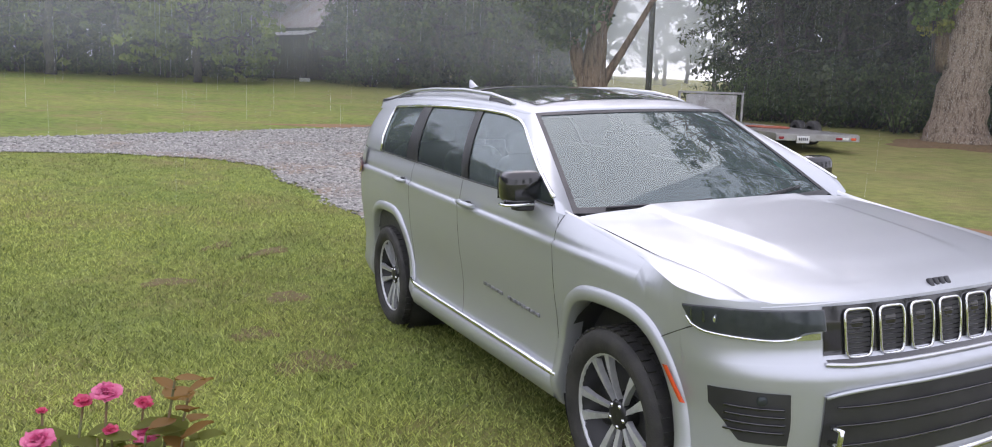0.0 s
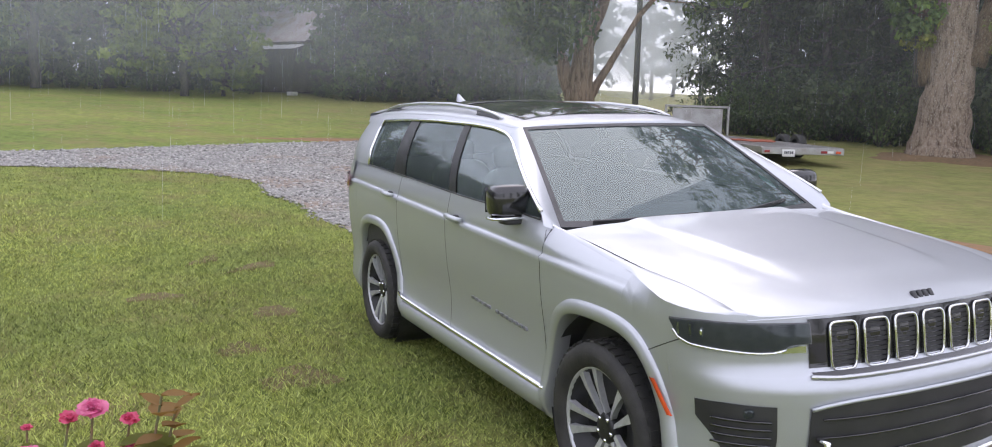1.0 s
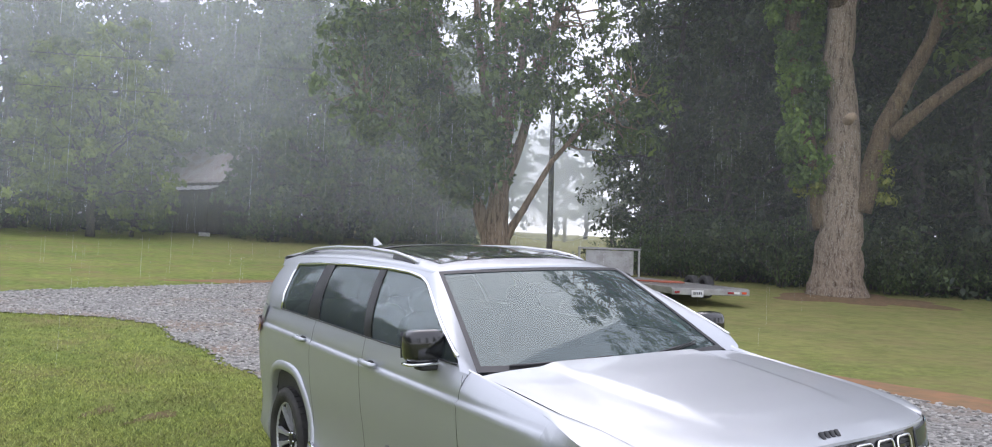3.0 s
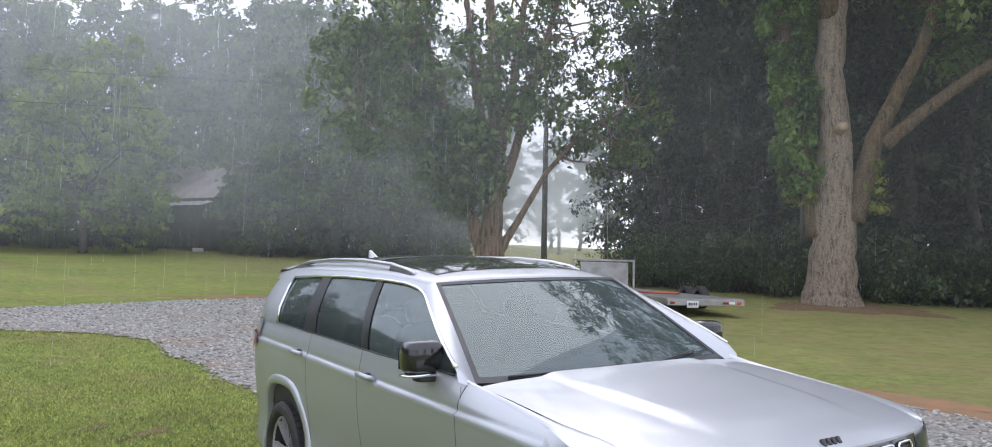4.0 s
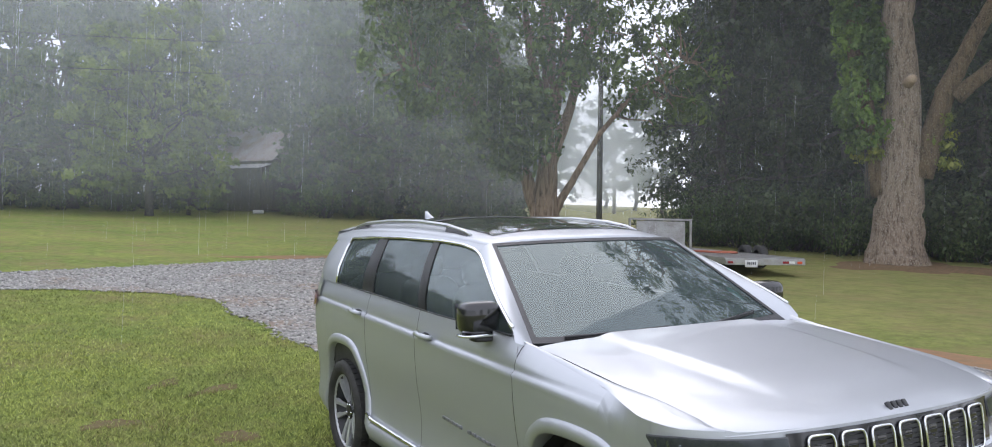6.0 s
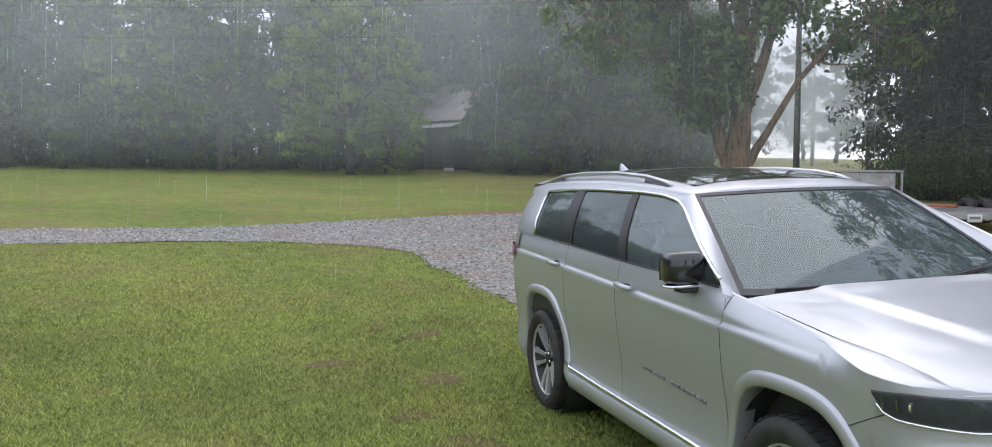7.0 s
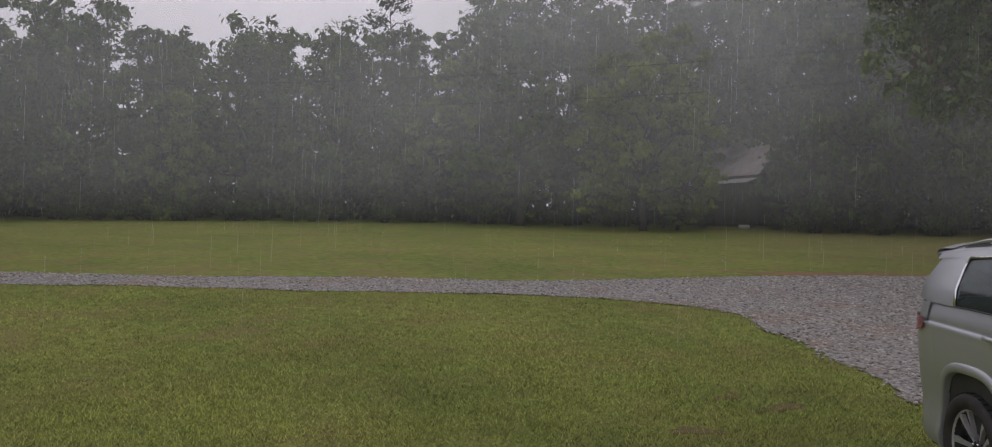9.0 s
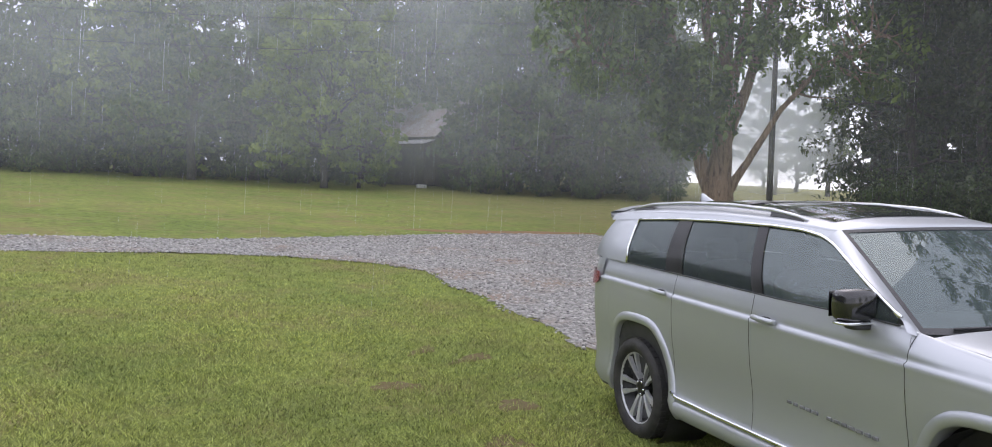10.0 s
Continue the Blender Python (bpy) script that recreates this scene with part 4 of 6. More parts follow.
def woodland_tree(kind, seed, height):
    """A woodland tree: trunk with limbs, and a crown of leaf clumps with gaps."""
    rng = np.random.RandomState(seed)
    leaf = {"broad": LEAF_WOOD, "light": LEAF_LIGHT, "cedar": LEAF_DARK, "pine": PINE}[kind]
    words = {"broad": "tall dark-green broadleaf tree in the misty woods", "light": "pale-green leafy tree at the wood's edge", "cedar": "dense dark evergreen tree with foliage to the ground", "pine": "tall thin pine tree with an open crown"}[kind]
    tree = empty("tree", pose(0, 0, 0), words, "tree", {"cedar": "dark evergreens beside the lane"}.get(kind, "trees of the wood"))
    r0 = height * (0.010 if kind == "pine" else 0.013)
    bm = bmesh.new()
    trunk = wander(rng, (0, 0, -0.6), (rng.normal() * 0.4, rng.normal() * 0.4, height * 0.93), 8, 0.10)
    tube_into(bm, trunk, [r0 * (1.35 if k == 0 else 1) * (1 - 0.88 * k / 8) for k in range(9)], 7)
    centres, spread = [], []
    low = {"broad": 0.14, "light": 0.06, "cedar": 0.02, "pine": 0.58}[kind]
    wide = {"broad": 0.22, "light": 0.27, "cedar": 0.19, "pine": 0.15}[kind] * height
    for k in range({"broad": 26, "light": 28, "cedar": 34, "pine": 16}[kind]):
        f = low + (0.97 - low) * ((k + rng.uniform()) / {"broad": 26, "light": 28, "cedar": 34, "pine": 16}[kind])
        g = (f - low) / (1 - low)
        reach = wide * ((1.05 - 0.85 * g) if kind == "cedar" else (0.55 + 1.5 * g * (1 - g)) * (1.05 - 0.55 * g * g)) * rng.uniform(0.7, 1.15)
        a = k * 2.4 + rng.uniform(-0.4, 0.4)
        i = min(7, int(f * 8))
        start = np.asarray(trunk[i]) + (np.asarray(trunk[i + 1]) - np.asarray(trunk[i])) * (f * 8 - i if f * 8 - i < 1 else 1)
        rise = -0.15 if kind == "cedar" else 0.30
        end = start + np.array([math.cos(a) * reach, math.sin(a) * reach, rise * reach + rng.normal() * 0.3])
        limb = wander(rng, start, end, 4, 0.2)
        tube_into(bm, limb, [r0 * 0.35 * (1 - 0.8 * j / 4) for j in range(5)], 5, cap=False)
        for q in (0.35, 0.6, 0.8, 1.0):
            if rng.uniform() < (0.95 if kind != "pine" else 0.7):
                p = np.asarray(limb[0]) + (np.asarray(limb[-1]) - np.asarray(limb[0])) * q + rng.normal(size=3) * 0.35
                centres.append(p)
                spread.append(rng.uniform(0.55, 1.25) * (0.8 if kind == "pine" else 1.0) * height / 16)
    part("trunk", bm, DARK_BARK, tree)
    v, f = leaf_cloud(rng, centres, spread, {"broad": 26, "light": 44, "cedar": 60, "pine": 36}[kind], {"broad": 0.25, "light": 0.17, "cedar": 0.115, "pine": 0.16}[kind])
    raw("crown", v, f, leaf, tree)
    return tree


def crown_tree(kind, seed, height, wide, per):
    """A full-grown broadleaf: forked trunk, limbs to rounded lobes, each lobe a shell of leaf sprays."""
    rng = np.random.RandomState(seed)
    leaf, words = {"green": (LEAF_WOOD, "full-grown dark-green broadleaf tree at the wood's edge"), "pale": (LEAF_LIGHT, "full-grown pale-green broadleaf tree with low sweeping boughs")}[kind]
    tree = empty("tree", pose(0, 0, 0), words, "tree", "trees of the wood")
    bm = bmesh.new()
    r0 = height * 0.018
    fork = np.array([rng.normal() * 0.3, rng.normal() * 0.3, height * 0.30])
    tube_into(bm, wander(rng, (0, 0, -0.5), fork, 4, 0.06), [r0 * 1.5, r0 * 1.05, r0, r0 * 0.92, r0 * 0.85], 9)
    centres, spread = [], []
    lobes = 15
    for k in range(lobes):
        f = (k + 0.5) / lobes
        g = 0.14 + 0.80 * f
        reach = wide * (0.42 + 0.62 * math.sin(math.pi * min(1.0, 0.30 + 0.78 * f))) * rng.uniform(0.72, 1.1)
        a = k * 2.4 + rng.uniform(-0.4, 0.4)
        c = np.array([math.cos(a) * reach * 0.72, math.sin(a) * reach * 0.72, height * g])
        start = fork * (1.0 if g > 0.35 else 0.75)
        limb = wander(rng, start, c, 5, 0.22)
        tube_into(bm, limb, [r0 * 0.5 * (1 - 0.85 * j / 5) for j in range(6)], 6, cap=False)
        big = wide * rng.uniform(0.30, 0.46)
        for _ in range(26):
            o = rng.normal(size=3)
            o /= np.linalg.norm(o)
            o[2] = abs(o[2]) if rng.uniform() < 0.62 else o[2]
            p = c + o * big * rng.uniform(0.72, 1.12) * np.array([1.12, 1.12, 0.72])
            p[2] = max(p[2], 0.5)
            centres.append(p)
            spread.append(rng.uniform(0.40, 0.80) * wide / 5.5)
            if rng.uniform() < 0.22:
                tube_into(bm, wander(rng, c, p, 3, 0.2), [0.05, 0.035, 0.02, 0.01], 4, cap=False)
    part("trunk", bm, DARK_BARK, tree)
    v, f = leaf_cloud(rng, centres, spread, per, 0.19, 0.55, 0.3)
    raw("crown", v, f, leaf, tree)
    return tree


def shrub(seed):
    rng = np.random.RandomState(seed)
    ob = empty("shrub", pose(0, 0, 0), "low leafy shrub along the foot of the woods", "shrub", "undergrowth at the wood's edge")
    bm = bmesh.new()
    centres = []
    for k in range(9):
        a = 2 * math.pi * k / 9
        end = np.array([math.cos(a) * rng.uniform(0.5, 1.7), math.sin(a) * rng.uniform(0.5, 1.7), rng.uniform(0.5, 2.4)])
        limb = wander(rng, (0, 0, -0.2), end, 3, 0.2)
        tube_into(bm, limb, [0.03, 0.025, 0.015, 0.008], 5, cap=False)
        centres += [limb[2], limb[3], (np.asarray(limb[1]) + np.asarray(limb[2])) / 2]
    part("stem_set", bm, DARK_BARK, ob)
    v, f = leaf_cloud(rng, centres, 0.6, 56, 0.065)
    raw("foliage", v, f, LEAF_WOOD, ob)
    return ob


def plant(proto, x, y, scale, turn):
    m = Matrix.Translation((x, y, gz(min(60, max(-60, x)), min(y, 130)) - 0.05)) @ Matrix.Rotation(turn, 4, "Z")
    ob = copy_thing(proto, m)
    ob.scale = (scale, scale, scale * 1.0)
    return ob


def build_woods():
    rng = np.random.RandomState(11)
    broad = [woodland_tree("broad", 20 + k, 16.5) for k in range(4)]
    light = [woodland_tree("light", 40, 13.0)]
    cedar = [woodland_tree("cedar", 60 + k, 17.0) for k in range(2)]
    pine = [woodland_tree("pine", 80 + k, 20.0) for k in range(2)]
    bush = [shrub(90 + k) for k in range(2)]
    full = [crown_tree("green", 120 + k, 15.0, 5.6, 26) for k in range(3)]
    pale = [crown_tree("pale", 130 + k, 13.0, 5.4, 28) for k in range(2)]
    eye = np.array([-3.0, -2.8])

    def polar(az, d):
        return eye[0] + d * math.sin(radians(az)), eye[1] + d * math.cos(radians(az))
    spots = []
    # the wood across the field, in three ranks
    for rank, (d0, n, hs) in enumerate(((64, 16, 0.88), (70, 22, 1.0), (80, 20, 1.08))):
        for k in range(n):
            az = -66 + (29.5 + 66) * (k + rng.uniform(0.15, 0.85)) / n
            if rank == 0 and 9.0 < az < 15.5:
                continue
            if rank < 2 and 10.4 < az < 13.6:
                continue
            d = d0 + rng.uniform(-2.5, 2.5) - (6 if az > 17 else 0)
            d *= 1.0 if az > -32 else 1.0 / max(0.55, math.cos(radians(az + 32))) ** 0.5
            proto = broad[rng.randint(4)] if rng.uniform() < 0.80 else (pine[rng.randint(2)] if rank else light[0])
            tall = hs * rng.uniform(0.85, 1.12) * (0.80 if az > 21 else 1.28 if az > -6 else 1.0) * (1.0 if az > -28 else 0.93)
            spots.append((proto, *polar(az, d), tall))
    # leafy edge trees, full to the ground, the pale ones before the barn
    for az, d, proto, size in ((5.2, 53, pale[0], 0.92), (7.6, 55, pale[1], 0.48), (-26, 58, light[0], 0.7), (1.0, 62, full[0], 1.20), (-3.2, 57, full[1], 1.0), (-6.4, 60, pale[1], 0.95), (-11, 63, full[2], 0.95), (-16, 62, full[0], 0.92), (-21.5, 63, full[1], 0.88), (-27, 61, full[2], 0.86), (-33, 60, full[0], 0.95), (-39, 58, full[1], 0.95),
                               (16.2, 57, full[2], 0.55), (13.0, 74, full[0], 1.35), (8.5, 70, full[1], 1.40), (18.6, 60, full[1], 1.10), (20.5, 55, full[0], 1.15), (24.0, 56, full[2], 1.10), (27.3, 57, full[1], 0.95), (29.2, 62, full[0], 0.75), (16.0, 66, full[2], 1.25), (22.5, 66, full[1], 1.25), (28.6, 70, full[2], 1.1)):
        spots.append((proto, *polar(az, d), size))
    # lane side: dark evergreens
    for k in range(16):
        az = 41.0 + 30 * (k + 0.3 + 0.3 * rng.uniform()) / 16
        d = (38 if k % 2 else 43) + rng.uniform(-1.5, 1.5) + (4 if k < 2 else 0)
        spots.append((cedar[k % 2], *polar(az, d), rng.uniform(1.0, 1.25) * (0.95 if k == 0 else 1.1)))
    for k in range(10):
        az = 43.5 + 29 * (k + rng.uniform()) / 10
        spots.append((broad[k % 4], *polar(az, 52 + rng.uniform(-3, 3)), 1.25))
    # far end of the lane
    for az, d in ((30.0, 95), (28.0, 88), (39.5, 90), (32.6, 112), (35.6, 120), (37.6, 105)):
        spots.append((broad[rng.randint(4)], *polar(az, d), 1.1))
    # woods added out of view round the yard, to reflect in glass and paint
    for k in range(18):
        az = 78 + (294 - 78) * (k + rng.uniform(0.2, 0.8)) / 18
        spots.append((broad[k % 4], *polar(az, 46 + rng.uniform(-6, 8)), rng.uniform(0.8, 1.0)))
    # nearer unseen trees, added so the side windows mirror a treeline
    for k, az in enumerate((-47, -54, -61, -68, -76, -85, -94)):
        spots.append((full[k % 3], *polar(az, 38 + 3 * (k % 2)), 1.0))
    used = set()
    for proto, x, y, s in spots:
        turn = rng.uniform(0, 6.28)
        if proto.name not in used:
            used.add(proto.name)
            proto.matrix_world = Matrix.Translation((x, y, gz(min(60, max(-60, x)), min(y, 130)) - 0.05)) @ Matrix.Rotation(turn, 4, "Z") @ Matrix.Scale(s, 4)
        else:
            plant(proto, x, y, s, turn)
    first = True
    for k in range(74):
        if k < 46:
            az = -62 + 91.5 * (k + rng.uniform()) / 46
            d = 58.5 + rng.uniform(-1.0, 1.5) - (5 if az > 16 else 0) + (4 if az < -34 else 0)
            if 9.5 < az < 13.5:
                d = 66
        else:
            az = 41 + 31 * (k - 46 + rng.uniform()) / 28
            d = 35 + rng.uniform(-0.8, 2)
        x, y = polar(az, d)
        if k < 2:
            bush[k].matrix_world = Matrix.Translation((x, y, gz(max(-60, x), y) - 0.05))
        else:
            plant(bush[k % 2], x, y, rng.uniform(0.6, 1.35), rng.uniform(0, 6.28))
    # deep wood behind the ranks: dark leaf scatter stands in for its shade
    n = 7000
    az = np.radians(rng.uniform(-72, 30.5, n))
    d = rng.uniform(84, 98, n)
    c = np.stack([eye[0] + d * np.sin(az), eye[1] + d * np.cos(az), rng.uniform(0, 1, n) ** 1.2 * 13 + 3.5], -1)
    az2 = np.radians(rng.uniform(41.5, 76, 4500))
    d2 = rng.uniform(47, 56, 4500)
    c2 = np.stack([eye[0] + d2 * np.sin(az2), eye[1] + d2 * np.cos(az2), rng.uniform(0, 1, 4500) * 16 + 0.5], -1)
    az3 = np.radians(rng.uniform(-68, 30, 5200))
    d3 = rng.uniform(64, 73, 5200)
    x3, y3 = eye[0] + d3 * np.sin(az3), eye[1] + d3 * np.cos(az3)
    clear = ~((np.degrees(az3) > 10.0) & (np.degrees(az3) < 13.8))
    c3 = np.stack([x3, y3, ground_z(np.maximum(x3, -60), y3) + rng.uniform(0, 5.5, 5200)], -1)[clear]
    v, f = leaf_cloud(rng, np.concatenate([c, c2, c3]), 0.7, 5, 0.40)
    tagged(raw("deep_woods", v, f, LEAF_DARK), "dark leaf backing standing in for the shade deep inside the wood", "woods", kind="stuff")


def limb_tree(name, label, bark, limb_bark, limbs, crown_boxes, leaf, leaf_size, per, seed):
    """A big yard tree from its main limbs: each limb is a path with radii."""
    rng = np.random.RandomState(seed)
    tree = empty(name, pose(0, 0, 0), label, "tree")
    bm = bmesh.new()
    anchors = []
    for n, (path, radii) in enumerate(limbs):
        fine, rad = [], []
        for (a, ra), (b, rb) in zip(zip(path, radii), zip(path[1:], radii[1:])):
            a, b = np.asarray(a, float), np.asarray(b, float)
            for k in range(5):
                fine.append(a + (b - a) * k / 5 + (rng.normal(size=3) * 0.05 * min(ra, 0.6) if k or fine else 0))
                rad.append((ra + (rb - ra) * k / 5) * rng.uniform(0.975, 1.025))
        fine.append(np.asarray(path[-1], float))
        rad.append(radii[-1])
        mb = bmesh.new()
        tube_into(mb, fine, rad, 16)
        part("trunk" if n == 0 else "limb", mb, bark if n == 0 else limb_bark, tree)
        if n:
            anchors += [(p, r) for p, r in zip(fine[3:], rad[3:])]
    # branches reach from the limbs into the crown
    tw = bmesh.new()
    centres = []
    for lo, hi, count in crown_boxes:
        for _ in range(count):
            c = np.array([rng.uniform(a, b) for a, b in zip(lo, hi)])
            mid, half = (np.array(lo) + np.array(hi)) / 2, (np.array(hi) - np.array(lo)) / 2
            if (((c - mid) / half) ** 2).sum() > 1.15:
                continue
            near = min(anchors, key=lambda q: np.linalg.norm(q[0] - c) + 0.6 * max(0, q[0][2] - c[2]))
            if np.linalg.norm(near[0] - c) < 9:
                tube_into(tw, wander(rng, near[0], c, 4, 0.25), [min(0.10, near[1] * 0.5), 0.05, 0.035, 0.022, 0.012], 5, cap=False)
            centres.append(c)
    part("branch_set", tw, limb_bark, tree)
    v, f = leaf_cloud(rng, centres, rng.uniform(0.5, 1.15, len(centres)), per, leaf_size)
    raw("crown", v, f, leaf, tree)
    return tree


def build_yard_trees():
    g = gz(15.3, 27)
    limb_tree("shade_tree", "big many-limbed shade tree with brown trunk beyond the car", BARK, BARK, [
        ([(15.35, 27, g - 0.4), (15.3, 27, g + 0.5), (15.3, 27, 3.4), (15.45, 26.9, 5.5), (15.35, 26.9, 10.4), (14.9, 27, 15), (14.8, 27, 19)], [0.95, 0.70, 0.52, 0.36, 0.26, 0.18, 0.06]),
        ([(15.1, 27.1, 2.6), (14.75, 27.3, 3.7), (14.33, 27.56, 5.2), (13.7, 27.8, 8.0), (12.6, 28.4, 12.3), (11.4, 29, 15.5)], [0.34, 0.29, 0.24, 0.19, 0.14, 0.06]),
        ([(15.6, 26.8, 2.7), (16.0, 26.6, 3.5), (16.5, 26.3, 4.5), (17.3, 25.8, 6.2), (18.6, 25, 8.0), (20.4, 24, 9.2)], [0.24, 0.17, 0.135, 0.11, 0.08, 0.04]),
        ([(15.5, 26.9, 4.8), (16.2, 26.5, 7.2), (16.8, 26.2, 10), (17.6, 25.6, 13.5), (18.2, 25.2, 17)], [0.27, 0.20, 0.17, 0.12, 0.05]),
        ([(15.5, 26.9, 6.2), (15.9, 26.6, 9), (16.3, 26.3, 13), (16.8, 26, 18)], [0.24, 0.18, 0.14, 0.05]),
        ([(15.35, 27, 6.6), (14.7, 27.4, 9.5), (14.3, 27.5, 13), (13.8, 27.8, 17)], [0.24, 0.18, 0.12, 0.05]),
        ([(14.1, 27.7, 6.5), (12.2, 28.5, 7.6), (10.2, 29.5, 8.2)], [0.2, 0.13, 0.04]),
    ], [((7.0, 23, 9), (23, 32, 22), 300), ((7.5, 25.5, 6.6), (14, 30.5, 12.5), 120), ((12.0, 25.2, 4.2), (15.0, 27.6, 8.6), 150), ((17.0, 22.5, 6.0), (22.5, 27.5, 11.5), 50), ((13, 24, 7), (17, 29, 13), 60)], LEAF_OAK, 0.15, 62, 5)
    g = gz(22.1, 15.3)
    limb_tree("old_tree", "huge old tree with pale flaking bark, standing in a bark-littered ring", MOSSY, MOSS_LIMB, [
        ([(22.1, 15.3, g - 0.4), (22.1, 15.35, g + 0.15), (22.12, 15.3, g + 0.8), (22.2, 15.25, 3.4), (22.2, 15.25, 5.2), (22.26, 15.2, 7.2), (22.1, 15.35, 9.2), (22.25, 15.2, 11.5), (22.0, 15.3, 15), (21.7, 15.4, 20)], [1.18, 0.98, 0.84, 0.72, 0.66, 0.52, 0.50, 0.46, 0.36, 0.12]),
        ([(22.55, 14.75, 3.9), (22.75, 14.5, 5.3), (22.98, 14.15, 6.8), (23.35, 13.6, 8.2), (23.75, 12.95, 9.7), (24.3, 12.2, 12.5), (25.0, 11.2, 17)], [0.40, 0.35, 0.31, 0.26, 0.22, 0.18, 0.08]),
        ([(23.1, 13.9, 6.5), (23.6, 13.2, 7.3), (24.5, 11.6, 8.7), (26.2, 9.2, 10.4), (28.2, 6.5, 12.5)], [0.27, 0.22, 0.18, 0.15, 0.08]),
        ([(21.85, 15.7, 3.3), (21.7, 15.95, 4.8), (21.45, 16.25, 7.2), (21.2, 16.6, 11.3), (20.6, 17.2, 16)], [0.34, 0.34, 0.30, 0.28, 0.08]),
        ([(22.1, 15.3, 11.0), (20.6, 14.2, 14), (18.5, 12.5, 17.5)], [0.36, 0.25, 0.06]),
    ], [((14.0, 1.5, 11.0), (31.5, 21, 27.0), 560), ((23.0, 6, 8.2), (30, 14.5, 14), 90), ((19.5, 14.5, 11.5), (24, 19, 16), 30)], LEAF_OAK, 0.15, 58, 8)
    # ivy round the dead limb
    rng = np.random.RandomState(4)
    c = []
    for k in range(190):
        f = rng.uniform()
        base = np.array([21.55, 15.95, 4.9]) + (np.array([21.2, 16.5, 12.0]) - np.array([21.55, 15.95, 4.9])) * f
        a = rng.uniform(0, 6.28)
        w = 0.50 + 0.3 * math.sin(f * 9) ** 2
        c.append(base + np.array([math.cos(a) * w, math.sin(a) * w, 0]))
    ivy = empty("ivy", pose(0, 0, 0), "thick ivy hanging on the old tree's broken limb", "ivy")
    v, f = leaf_cloud(rng, c, 0.36, 70, 0.095)
    raw("leaf_mass", v, f, LEAF_IVY, ivy)
    c = [np.array([21.75, 15.7, 4.9]) + rng.normal(size=3) * np.array([0.30, 0.3, 0.5]) for _ in range(24)] + [np.array([22.85, 14.25, 4.7]) + rng.normal(size=3) * np.array([0.16, 0.16, 0.6]) for _ in range(12)]
    v, f = leaf_cloud(rng, c, 0.3, 40, 0.085)
    raw("pale_leaf_mass", v, f, leaf_material("pale_ivy_leaf", (0.16, 0.21, 0.03), (0.36, 0.38, 0.07)), ivy, "yellow-green young leaves")
    bm = bmesh.new()
    for k in range(5):
        tube_into(bm, [(21.6 + 0.1 * k - 0.3, 15.9, 3.2), (21.55 + 0.1 * k - 0.3, 15.9, 5), (21.4, 16.1, 8)], 0.025, 5)
    part("vine_set", bm, DARK_BARK, ivy)
    # sawn limb
    part("branch_stub", tube([(22.0, 14.9, 7.0), (21.85, 14.6, 7.1), (21.80, 14.5, 7.12)], [0.19, 0.16, 0.13], 10), plain("sawn_wood", (0.34, 0.24, 0.16), (0.42, 0.32, 0.22), 0.8, scale=20), bpy.data.objects["old_tree"], "sawn pale stub")


build_woods()
build_yard_trees()

# ---- barn ----
TIN = plain("weathered_tin", (0.62, 0.57, 0.57), (0.42, 0.33, 0.31), 0.45, 0.4, scale=1.2, stretch=(1, 1, 0.3))
OLD_WOOD = plain("weathered_boards", (0.05, 0.045, 0.042), (0.10, 0.085, 0.075), 0.85, bump=0.5, bscale=20, stretch=(4, 4, 0.4))
TAN = plain("dry_clay", (0.30, 0.155, 0.075), (0.20, 0.13, 0.065), 0.9, bump=0.5, bscale=30, scale=3)


